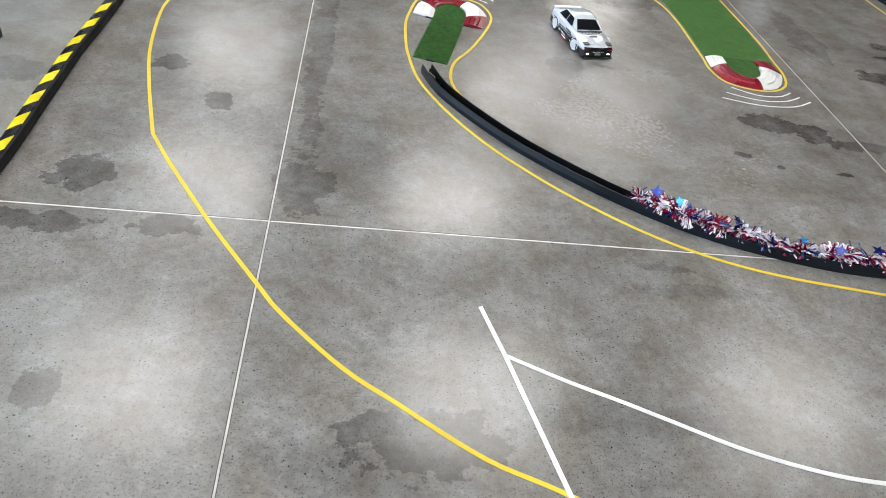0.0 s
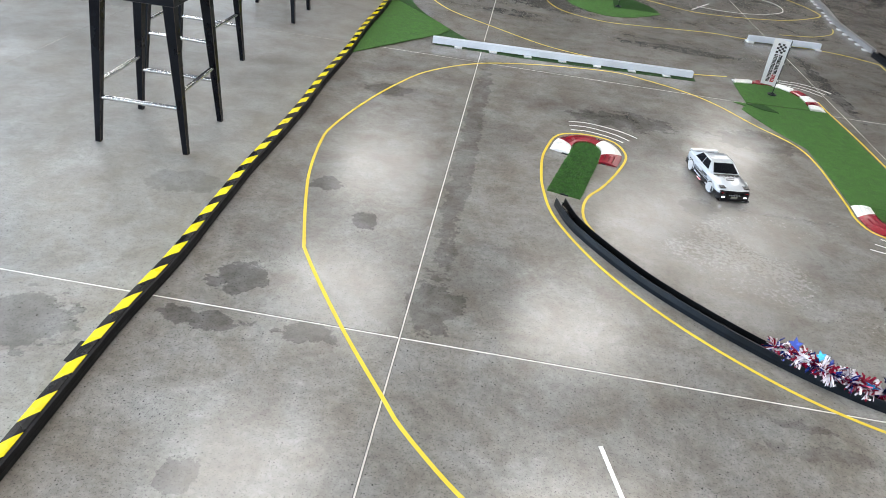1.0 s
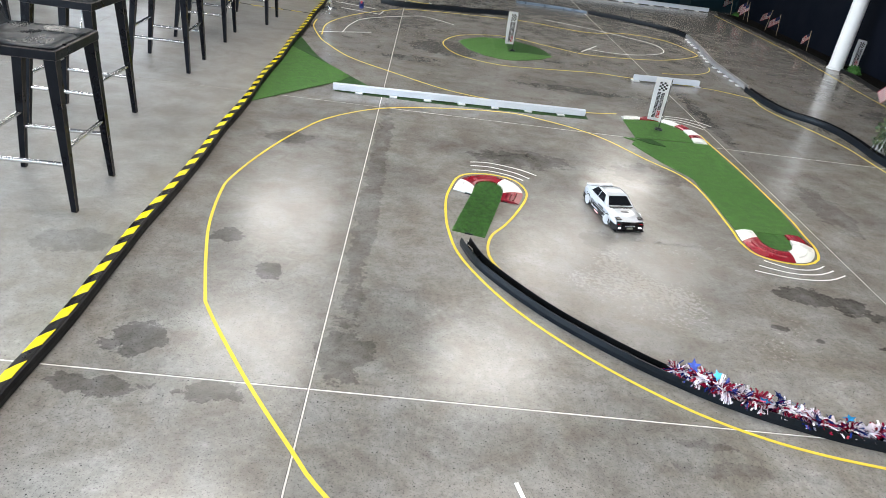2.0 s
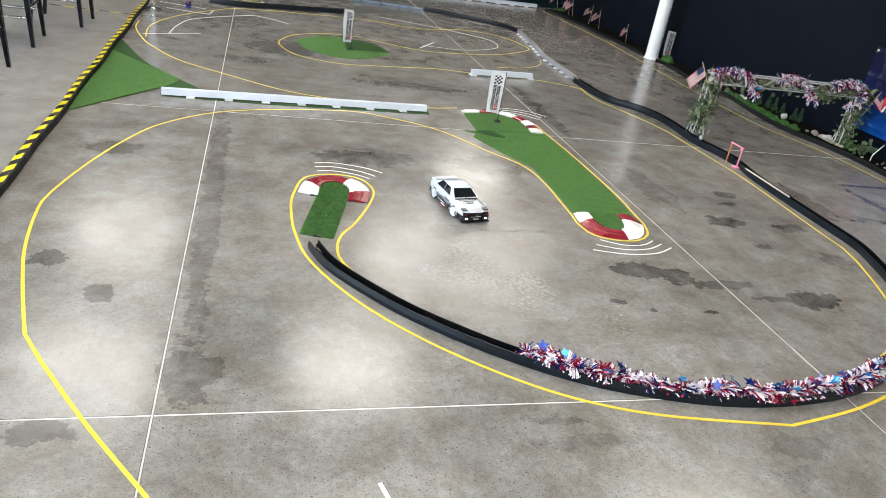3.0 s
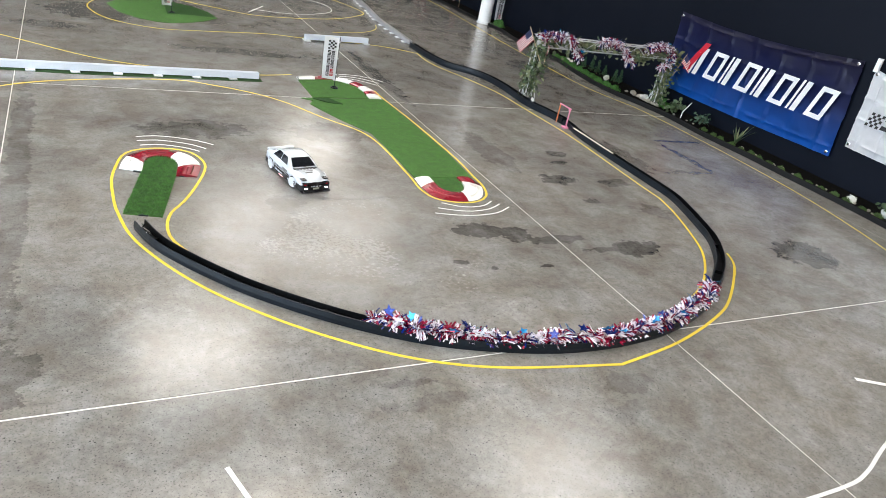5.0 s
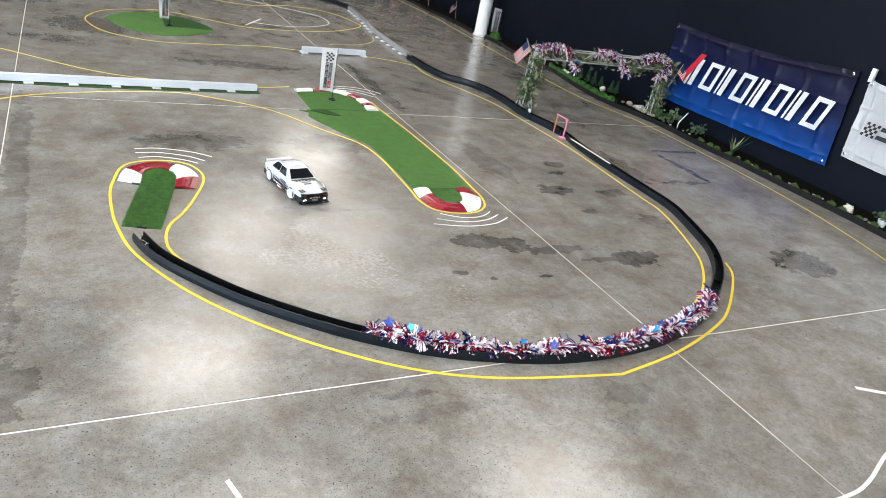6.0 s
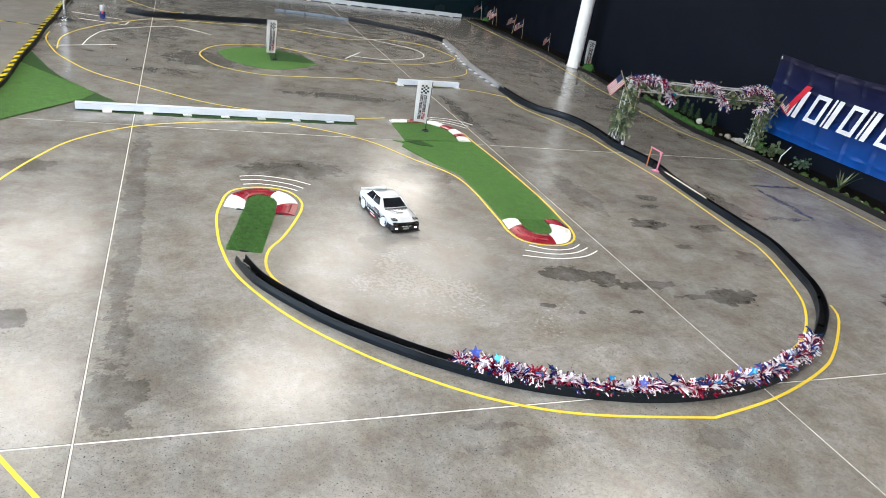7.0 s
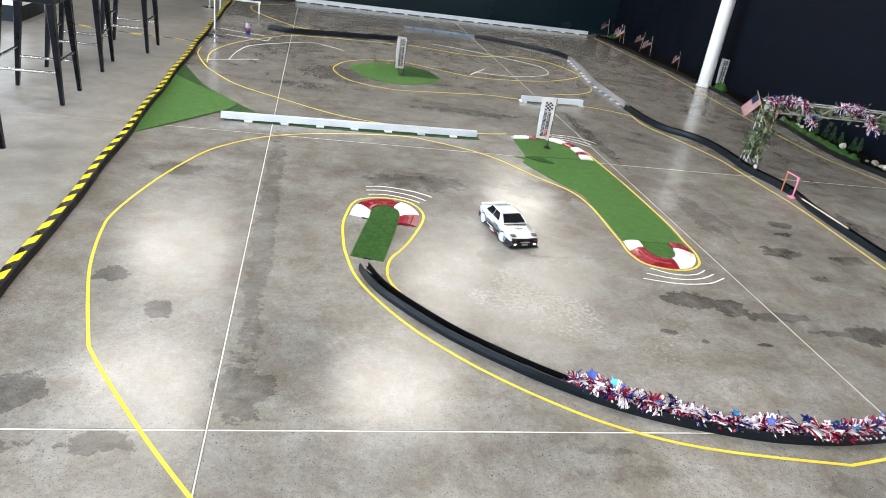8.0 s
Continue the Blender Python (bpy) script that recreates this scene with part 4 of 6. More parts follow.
def model_car(m):
    ob = thing("model_car", "white and black radio-controlled hatchback coupe on white wheels", "model car", m)
    st = [(-0.218, 0.076, 0.066, 0.080), (-0.208, 0.087, 0.082, 0.087), (-0.170, 0.091, 0.086, 0.088), (-0.09, 0.093, 0.084, 0.087), (0.02, 0.093, 0.081, 0.084),
          (0.075, 0.092, 0.078, 0.083), (0.13, 0.091, 0.073, 0.079), (0.185, 0.088, 0.064, 0.070), (0.206, 0.083, 0.058, 0.063), (0.214, 0.074, 0.052, 0.056)]
    part("body", loft([(x, [(w, 0.043), (w + 0.001, 0.052), (w - 0.001, zs - 0.006), (w - 0.010, zs), (w * 0.5, zt), (0.0, zt + 0.001)]) for x, w, zs, zt in st]), PAINT, ob, smooth=True)
    lo = [(-0.221, 0.080, 0.018), (-0.210, 0.090, 0.014), (-0.165, 0.0935, 0.013), (0.0, 0.0945, 0.012), (0.16, 0.0935, 0.012), (0.205, 0.090, 0.010), (0.222, 0.078, 0.012)]
    part("skirt", loft([(x, [(w - 0.012, zb), (w, zb + 0.004), (w, 0.0425), (0.0, 0.0425)]) for x, w, zb in lo]), TRIM, ob, "black lower skirt and bumpers")
    for s in (-1, 1):
        part("side_stripe", boxed(-0.092, -0.0008, 0.0475, 0.090, 0.0008, 0.0525, m=pose(0, s * 0.0942, 0)), TRIM, ob)
        part("sill_light", boxed(-0.03, -0.001, 0.0125, 0.02, 0.001, 0.0165, m=pose(0, s * 0.0955, 0)), GLOW_RED, ob, "glowing red sill light")
        for x0, w in ((-0.075, 0.02), (-0.045, 0.055), (0.07, 0.018)):
            part("lettering_bar", boxed(x0, -0.0006, 0.024, x0 + w, 0.0006, 0.031, m=pose(0, s * 0.0952, 0)), PAINT, ob)
        for k in range(5):
            part("door_mark", boxed(0.0 + 0.013 * k, -0.0006, 0.058, 0.009 + 0.013 * k, 0.0006, 0.068, m=pose(0, s * 0.0937, 0)), CAR_INK, ob)
        part("rear_mark", boxed(-0.165, -0.0006, 0.052, -0.145, 0.0006, 0.064, m=pose(0, s * 0.0925, 0)), CAR_INK, ob)
    # cabin
    zb, zt = 0.084, 0.127
    base = {"fl": (0.082, 0.083, 0.081), "fr": (0.082, -0.083, 0.081), "rl": (-0.195, 0.084, zb), "rr": (-0.195, -0.084, zb)}
    roof = {"fl": (0.006, 0.062, zt - 0.001), "fr": (0.006, -0.062, zt - 0.001), "rl": (-0.092, 0.061, zt), "rr": (-0.092, -0.061, zt)}
    bm = bmesh.new()
    B = {k: bm.verts.new(v) for k, v in base.items()}
    R = {k: bm.verts.new(v) for k, v in roof.items()}
    for f in ((R["fl"], R["rl"], R["rr"], R["fr"]), (B["fl"], B["fr"], R["fr"], R["fl"]), (B["rr"], B["rl"], R["rl"], R["rr"]), (B["fl"], R["fl"], R["rl"], B["rl"]), (B["fr"], B["rr"], R["rr"], R["fr"]), (B["fl"], B["rl"], B["rr"], B["fr"])):
        bm.faces.new(f)
    bmesh.ops.recalc_face_normals(bm, faces=bm.faces)
    bmesh.ops.bevel(bm, geom=list(bm.edges), offset=0.005, segments=3, affect="EDGES")
    part("cabin", bm, PAINT, ob, smooth=True)
    part("windscreen", face_panel(base["fr"], base["fl"], roof["fl"], roof["fr"], (0.075, 0.925), (0.09, 0.91), 0.14, 0.86, 0.0006), GLASS_DARK, ob, "dark windscreen")
    hatch = part("rear_window", face_panel(base["rl"], base["rr"], roof["rr"], roof["rl"], (0.09, 0.91), (0.09, 0.91), 0.22, 0.93, 0.0006), GLASS_DARK, ob, "dark hatch window with white lettering bars")
    for v0, v1, u0, u1 in ((0.66, 0.84, 0.30, 0.58), (0.36, 0.60, 0.34, 0.80)):
        part("lettering_bar", face_panel(base["rl"], base["rr"], roof["rr"], roof["rl"], (u0, u1), (u0, u1), v0, v1, 0.0022, 0.0004), PAINT, hatch)
    for a, b, c, d in (("fl", "rl", "rl", "fl"), ("rr", "fr", "fr", "rr")):
        front_first = a == "fl"
        spans = [((0.15, 0.45), (0.06, 0.50)), ((0.475, 0.80), (0.55, 0.97))]
        for (p, q), (r, s) in spans:
            lo_, hi_ = ((p, q), (r, s)) if front_first else ((1 - q, 1 - p), (1 - s, 1 - r))
            part("side_window", face_panel(base[a], base[b], roof[c], roof[d], lo_, hi_, 0.12, 0.90, 0.0006), GLASS_DARK, ob, "dark side window")
    # nose and tail
    part("grille", boxed(0.2045, -0.0775, 0.043, 0.2185, 0.0775, 0.057, bevel=0.002), TRIM, ob)
    part("plate", boxed(0.2215, -0.017, 0.020, 0.2245, 0.017, 0.030), material("dull_plate", (0.25, 0.25, 0.20), 0.4), ob)
    part("plate", boxed(-0.2235, -0.017, 0.046, -0.2195, 0.017, 0.056), WHITE_PAINT, ob)
    part("tail_panel", boxed(-0.2205, -0.076, 0.040, -0.2165, 0.076, 0.062, bevel=0.001), TRIM, ob)
    for s in (-1, 1):
        part("headlight", boxed(0.176, s * 0.064 - 0.014, 0.066, 0.206, s * 0.064 + 0.014, 0.0705, bevel=0.001, m=pose(0, 0, 0)), TRIM, ob, "black pop-up headlight cover")
        part("fog_light", boxed(0.2215, s * 0.060 - 0.007, 0.0245, 0.2248, s * 0.060 + 0.007, 0.0295, bevel=0.001), LAMP_WHITE, ob, "lit white lamp")
        part("corner_light", boxed(0.2165, s * 0.064 - 0.007, 0.0445, 0.2200, s * 0.066 + 0.007, 0.049, bevel=0.001), LAMP_RED, ob)
        part("tail_light", boxed(-0.2225, s * 0.062 - 0.011, 0.046, -0.2185, s * 0.062 + 0.011, 0.058, bevel=0.001), LAMP_RED, ob, "red tail light")
        # wipers and the dark cowl before the windscreen
    for s in (-1, 1):
        part("wiper", tube(bmesh.new(), (0.076, s * 0.004, 0.0885), (0.066, s * 0.004 + 0.055, 0.0945), 0.0012, n=6), TRIM, ob)
        part("side_line", boxed(-0.095, -0.0007, 0.0555, 0.092, 0.0007, 0.0572, m=pose(0, s * 0.0940, 0)), TRIM, ob)
    part("cowl", boxed(0.078, -0.070, 0.0825, 0.090, 0.070, 0.0858, bevel=0.001), TRIM, ob)
    part("front_lip", boxed(0.198, -0.086, 0.006, 0.230, 0.086, 0.0115, bevel=0.002), TRIM, ob)
    for k in range(7):
        part("bumper_bar", boxed(0.2216, -0.030 + 0.009 * k, 0.034, 0.2224, -0.0245 + 0.009 * k, 0.039), PAINT, ob)
    part("spoiler", boxed(-0.222, -0.078, 0.080, -0.198, 0.078, 0.0935, bevel=0.003), PAINT, ob)
    # bonnet lettering bars
    part("bonnet_bar", boxed(0.128, -0.022, 0.0795, 0.140, 0.022, 0.0806), CAR_INK, ob)
    part("bonnet_bar", boxed(0.113, -0.030, 0.0815, 0.118, 0.030, 0.0824), CAR_INK, ob)
    for k in range(6):
        part("bonnet_bar", boxed(0.094, -0.055 + 0.0195 * k, 0.0828, 0.102, -0.043 + 0.0195 * k, 0.0838), CAR_INK, ob)
    # wheels
    tyre = bmesh.new()
    lathe(tyre, [(0.026, -0.0125), (0.0305, -0.0125), (0.0322, -0.008), (0.0322, 0.008), (0.0305, 0.0125), (0.026, 0.0125)], 28)
    tyre = mesh_of("tyre", tyre)
    rim = bmesh.new()
    lathe(rim, [(0.0275, 0.0128), (0.0262, 0.0145), (0.0225, 0.0135), (0.020, 0.0128)], 28)
    for k in range(6):
        box(rim, 0.004, -0.004, 0.0125, 0.023, 0.004, 0.0150, m=pose(0, 0, 0, 0, 0, 60 * k))
    lathe(rim, [(0.007, 0.0125), (0.006, 0.016)], 14)
    rim = mesh_of("rim", rim)
    arch = mesh_of("arch", sweep([Vector((*p, 0)) for p in arc(0, 0, 0.036, -8, 188, 16)], [(-0.0022, -0.0015), (0.0022, -0.0015), (0.0022, 0.0035), (-0.0022, 0.0035)]))
    for x, steer in ((-0.130, 0), (0.127, 22)):
        for s in (-1, 1):
            w = part("wheel", tyre, TYRE, ob, at=pose(x, s * 0.0845, 0.0325) @ pose(0, 0, 0, 0, 0, steer) @ pose(0, 0, 0, -90 * s, 0, 0))
            part("rim", rim, RIM, w, "white six-spoke rim")
            part("wheel_arch", arch, PAINT, ob, at=pose(x, s * 0.0935, 0.0325, 90, 0, 0) @ pose(0, 0, -0.001))
    return ob


model_car(pose(1.357, 1.650, 0, 0, 0, -78) @ Matrix.Scale(0.96, 4))


# ---- tinsel ----
FOIL_WHITE = material("white_foil", (0.80, 0.76, 0.82), 0.3, vary=0.1, scale=60, bump=0)
FOIL_RED = material("red_foil", (0.30, 0.006, 0.035), 0.22, metal=0.3, vary=0.2, scale=60, bump=0)
FOIL_BLUE = material("blue_foil", (0.006, 0.022, 0.17), 0.22, metal=0.4, vary=0.2, scale=60, bump=0)
FOIL_SKY = material("bright_blue_foil", (0.02, 0.28, 0.62), 0.2, metal=0.5, vary=0.2, scale=60, bump=0)


def star_mesh(size):
    bm = bmesh.new()
    vs = [bm.verts.new((math.cos(k * math.pi / 5) * size * (1 if k % 2 == 0 else 0.45), math.sin(k * math.pi / 5) * size * (1 if k % 2 == 0 else 0.45), 0.0)) for k in range(10)]
    top = [bm.verts.new((v.co.x, v.co.y, 0.001)) for v in vs]
    bm.faces.new(top), bm.faces.new(vs[::-1])
    for k in range(10):
        bm.faces.new((vs[k], vs[(k + 1) % 10], top[(k + 1) % 10], top[k]))
    return mesh_of("star", bm)


def garland(path, radius, count, label, stars, seed, floor_z=0.0):
    rnd = random.Random(seed)
    ob = thing("tinsel_garland", label, "garland", group="tinsel garlands")
    bm = bmesh.new()
    for a, b in zip(path, path[1:]):
        if (b - a).length > 1e-5:
            tube(bm, a, b, 0.003, n=5)
    part("cord", bm, FOIL_BLUE, ob)
    sets = {"white_fringe": ([], []), "red_fringe": ([], []), "blue_fringe": ([], [])}
    n = len(path)
    lean, left, s0, shift = None, 0, 0.0, 0.0
    for _ in range(count):
        if left == 0:
            # strands lie together in small tufts
            left, s0, shift = rnd.randint(7, 16), rnd.uniform(0, n - 1.001), rnd.gauss(0, 0.16)
            lean = Vector((rnd.gauss(0, 1), rnd.gauss(0, 1), rnd.gauss(0.15, 0.8))).normalized()
        left -= 1
        s = min(max(s0 + rnd.gauss(0, 0.22), 0), n - 1.001)
        i = int(s)
        p = path[i].lerp(path[i + 1], s - i)
        # bands of one colour alternate along the cord
        band = math.sin(s * 1.9 + 2 * math.sin(s * 0.37))
        r = min(max(rnd.random() + shift, 0), 1)
        key = "white_fringe" if r < 0.44 + 0.20 * band else ("red_fringe" if r < 0.79 else "blue_fringe")
        d = (lean + Vector((rnd.gauss(0, 0.24), rnd.gauss(0, 0.24), rnd.gauss(0, 0.24)))).normalized()
        side = d.cross(Vector((rnd.gauss(0, 1), rnd.gauss(0, 1), rnd.gauss(0, 1)))).normalized() * rnd.uniform(0.0026, 0.0038)
        ln = radius * rnd.uniform(0.65, 1.15)
        droop = Vector((0, 0, -ln * rnd.uniform(0.05, 0.3)))
        a, m_, e = p, p + d * ln * 0.55, p + d * ln + droop
        if e.z < floor_z + 0.004:
            e.z = floor_z + 0.004 + rnd.random() * 0.004
        if m_.z < floor_z + 0.003:
            m_.z = floor_z + 0.003
        vs, fs = sets[key]
        k = len(vs)
        vs += [a - side, a + side, m_ + side, m_ - side, e + side, e - side]
        fs += [(k, k + 1, k + 2, k + 3), (k + 3, k + 2, k + 4, k + 5)]
    for key, mat in (("white_fringe", FOIL_WHITE), ("red_fringe", FOIL_RED), ("blue_fringe", FOIL_BLUE)):
        me = bpy.data.meshes.new(key)
        me.from_pydata([tuple(v) for v in sets[key][0]], [], sets[key][1])
        tagged(part(key, me, mat, ob), kind="stuff")
    for k in range(stars):
        s = (k + rnd.uniform(0.2, 0.8)) / stars * (n - 1.01)
        i = int(s)
        p = path[i].lerp(path[i + 1], s - i)
        d = Vector((rnd.gauss(0, 0.6), rnd.gauss(0, 0.6), 1)).normalized()
        q = p + d * radius * 0.80
        part("star", star_mesh(radius * rnd.uniform(0.42, 0.66)), FOIL_SKY if k % 2 else FOIL_BLUE, ob, "shiny blue foil star", at=Matrix.Translation(q) @ Euler((rnd.uniform(-1, 1), rnd.uniform(-1, 1), rnd.uniform(0, 3))).to_matrix().to_4x4())
    return ob


a0 = min(range(len(near_path)), key=lambda i: (near_path[i] - Vector((1.26, 0.235, 0))).length)
a1 = min(range(len(near_path)), key=lambda i: (near_path[i] - Vector((3.06, 0.243, 0))).length)
garland([p + Vector((0.012 * math.sin(k * 0.7), 0.010 + 0.008 * math.cos(k * 0.5), 0.043 + 0.007 * math.sin(k * 0.31))) for k, p in enumerate(near_path[a0:a1 + 1])], 0.050, 5600, "red, white and blue foil tinsel lying along the black barrier", 24, 3, 0.026)


# ---- small feather flags ----
CLOTH = material("white_flag_cloth", (0.90, 0.91, 0.92), 0.75, vary=0.06, scale=12, fine=500)
nt = CLOTH.node_tree
thin = nt.nodes.new("ShaderNodeBsdfTranslucent")
thin.inputs["Color"].default_value = (0.85, 0.87, 0.9, 1)
both = nt.nodes.new("ShaderNodeMixShader")
both.inputs["Fac"].default_value = 0.42
nt.links.new(nt.nodes["Principled BSDF"].outputs[0], both.inputs[1])
nt.links.new(thin.outputs[0], both.inputs[2])
nt.links.new(both.outputs[0], nt.nodes["Material Output"].inputs["Surface"])
INK = material("black_print", (0.02, 0.02, 0.022), 0.7, bump=0)
INK_RED = material("red_print", (0.42, 0.03, 0.04), 0.7, bump=0)


def feather_flag(m, pole=True):
    ob = thing("track_flag", "small white printed flag on a thin black pole", "flag", m, "track flags")
    ring = [Vector((*p, 0.004)) for p in arc(0, 0, 0.026, 0, 345, 20)]
    part("base_ring", sweep(ring, [(-0.004, -0.0035), (0.004, -0.0035), (0.004, 0.004), (-0.004, 0.004)], closed=True), BLACK_PLASTIC, ob)
    part("base_bar", boxed(-0.026, -0.003, 0.0005, 0.026, 0.003, 0.006), BLACK_PLASTIC, ob)
    part("pole", tube(bmesh.new(), (0, 0, 0.004), (0.004, 0, 0.385), 0.003, n=8), BLACK_PLASTIC, ob)
    bm = bmesh.new()
    nz, nx = 12, 5
    grid = [[bm.verts.new((-0.004 - 0.108 * i / nx + 0.008 * (1 - j / nz), 0.006 * math.sin(i * 0.9 + j * 0.5), 0.060 + 0.315 * j / nz + 0.010 * i / nx)) for i in range(nx + 1)] for j in range(nz + 1)]
    for j in range(nz):
        for i in range(nx):
            bm.faces.new((grid[j][i], grid[j][i + 1], grid[j + 1][i + 1], grid[j + 1][i]))
    bmesh.ops.solidify(bm, geom=list(bm.faces), thickness=0.0012)
    cloth = part("cloth", bm, CLOTH, ob, smooth=True)
    for k in range(5):
        for j in range(4):
            if (k + j) % 2 == 0:
                part("check", boxed(-0.080 + 0.015 * j, -0.012, 0.292 + 0.013 * k, -0.065 + 0.015 * j, -0.0105, 0.305 + 0.013 * k), INK, cloth)
    rnd = random.Random(4)
    for x, z0, z1, wide, ink in ((-0.068, 0.092, 0.285, 0.012, INK), (-0.038, 0.150, 0.285, 0.012, INK), (-0.038, 0.092, 0.145, 0.013, INK_RED)):
        # each short block of print is two strokes and a joining bar
        z = z0
        while z < z1 - 0.012:
            d = rnd.uniform(0.014, 0.022)
            side = rnd.choice((-1, 1))
            bm = bmesh.new()
            box(bm, x - wide, -0.0125, z, x + wide, -0.0110, z + d * 0.30)
            box(bm, x - wide, -0.0125, z + d * 0.52, x + wide, -0.0110, z + d * 0.80)
            box(bm, x + side * wide * 0.55 - wide * 0.25, -0.01255, z + d * 0.1, x + side * wide * 0.55 + wide * 0.25, -0.0109, z + d * 0.7)
            part("lettering_bar", bm, ink, cloth)
            z += d
    for z in (0.10, 0.22, 0.34):
        part("clip", boxed(-0.007, -0.005, z, 0.007, 0.005, z + 0.008, bevel=0.001), WHITE_PAINT, ob)
    return ob


flag = feather_flag(pose(2.09, 3.31, 0.0065, 0, 0, -8))
copy_thing(flag, pose(1.175, 5.45, 0.0065, 0, 0, 25))
copy_thing(flag, pose(5.46, 6.62, 0.02, 0, 0, -5))


# ---- arch over the lane ----
TRUSS = material("silver_truss_paint", (0.60, 0.61, 0.62), 0.35, metal=0.3, vary=0.1, scale=20)
truss = thing("truss_arch", "small silver truss arch hung with ivy over the lane", "arch")
AX0, AX1, AY = 3.87, 5.40, 3.35


def truss_run(p, q, half, up, bays):
    """Four chords and zigzag braces between two points."""
    p, q = Vector(p), Vector(q)
    d = (q - p).normalized()
    s = d.cross(Vector(up)).normalized() * half
    t = s.cross(d).normalized() * half
    corners = [s + t, s - t, -s - t, -s + t]
    for c in corners:
        part("chord", tube(bmesh.new(), p + c, q + c, 0.0055, n=8), TRUSS, truss, smooth=True)
    for f in range(4):
        c0, c1 = corners[f], corners[(f + 1) % 4]
        for k in range(bays):
            a = p.lerp(q, k / bays)
            b = p.lerp(q, (k + 1) / bays)
            part("brace", tube(bmesh.new(), a + (c0 if k % 2 else c1), b + (c1 if k % 2 else c0), 0.0032, n=6), TRUSS, truss)


truss_run((AX0, AY, 0.003), (AX0, AY, 0.475), 0.030, (0, 1, 0), 6)
truss_run((AX1, AY + 0.03, 0.003), (AX1, AY + 0.03, 0.475), 0.030, (0, 1, 0), 6)
truss_run((AX0 - 0.03, AY, 0.512), (AX1 + 0.03, AY + 0.03, 0.512), 0.042, (0, 0, 1), 13)
for x, y in ((AX0, AY), (AX1, AY + 0.03)):
    for sx, sy in ((-1, -1), (1, -1), (1, 1), (-1, 1)):
        part("splayed_leg", tube(bmesh.new(), (x + sx * 0.030, y + sy * 0.030, 0.16), (x + sx * 0.058, y + sy * 0.058, 0.004), 0.0042, n=8), TRUSS, truss, smooth=True)
    part("corner_plate", boxed(x - 0.045, y - 0.042, 0.4755, x + 0.045, y - 0.0395, 0.550), TRUSS, truss)

LEAF = material("ivy_leaf", (0.062, 0.100, 0.045), 0.5, vary=0.5, scale=30, fine=200, where="world", bump=0)
LEAF_PALE = material("pale_ivy_leaf", (0.165, 0.190, 0.095), 0.5, vary=0.4, scale=30, fine=200, where="world", bump=0)
STEM = material("plant_stem", (0.07, 0.06, 0.025), 0.7)
MOSS = material("moss_green", (0.048, 0.150, 0.026), 0.9, vary=0.5, scale=50, fine=300, where="world", bump=0)
MOSS_DULL = material("olive_moss", (0.052, 0.098, 0.022), 0.9, vary=0.5, scale=40, fine=300, where="world", bump=0)
FIR = material("fir_green", (0.020, 0.062, 0.022), 0.8, vary=0.4, scale=60, where="world", bump=0)


def leaf_mesh(spots, size, rnd, name="leaves"):
    """Folded, pointed leaves at the given spots."""
    vs, fs = [], []
    for p in spots:
        m = Euler((rnd.uniform(-1.2, 1.2), rnd.uniform(-1.2, 1.2), rnd.uniform(0, 6.28))).to_matrix()
        s = size * rnd.uniform(0.6, 1.2)
        k = len(vs)
        for q in ((0, 0, 0), (0.42, 0.38, 0.10), (0.30, 0.80, 0.04), (0, 1.1, -0.06), (-0.30, 0.80, 0.04), (-0.42, 0.38, 0.10)):
            vs.append(tuple(Vector(p) + m @ (Vector(q) * s)))
        fs += [(k, k + 1, k + 2, k + 3), (k, k + 3, k + 4, k + 5)]
    me = bpy.data.meshes.new(name)
    me.from_pydata(vs, [], fs)
    return me


def ivy(path, spread, count, label, size, seed, pale=0.5, droop=0.0):
    rnd = random.Random(seed)
    ob = thing("ivy_garland", label, "ivy", group="ivy garlands")
    bm = bmesh.new()
    for a, b in zip(path, path[1:]):
        tube(bm, a, b, 0.0025, n=5)
    part("stem", bm, STEM, ob)
    spots = ([], [])
    for _ in range(count):
        s = rnd.uniform(0, len(path) - 1.001)
        i = int(s)
        p = path[i].lerp(path[i + 1], s - i)
        p = p + Vector((rnd.gauss(0, spread), rnd.gauss(0, spread), rnd.gauss(0, spread) - droop * abs(rnd.gauss(0, 1))))
        p.z = max(p.z, 0.03)
        spots[rnd.random() < pale].append(p)
    for sp, mat in zip(spots, (LEAF, LEAF_PALE)):
        tagged(part("foliage", leaf_mesh(sp, size, rnd), mat, ob), kind="stuff")
    return ob


V3 = Vector
ivy([V3((AX0, AY, 0.08)), V3((AX0 - 0.02, AY - 0.02, 0.22)), V3((AX0 + 0.02, AY, 0.36)), V3((AX0, AY - 0.02, 0.50))], 0.036, 620, "dense green ivy climbing the arch post by the barrier", 0.036, 5, 0.45)
ivy([V3((AX1, AY, 0.06)), V3((AX1 - 0.02, AY, 0.25)), V3((AX1 + 0.01, AY, 0.42)), V3((AX1, AY, 0.52))], 0.033, 520, "pale green ivy climbing the arch post by the wall", 0.036, 6, 0.65)
ivy(smooth_line([(AX0, AY, 0.53), (AX0 + 0.15, AY - 0.02, 0.54), (AX0 + 0.32, AY, 0.50), (AX0 + 0.52, AY, 0.53), (AX0 + 0.62, AY, 0.50)], 0.05), 0.028, 210, "pale ivy draped over the truss end", 0.042, 7, 0.65, 0.03)
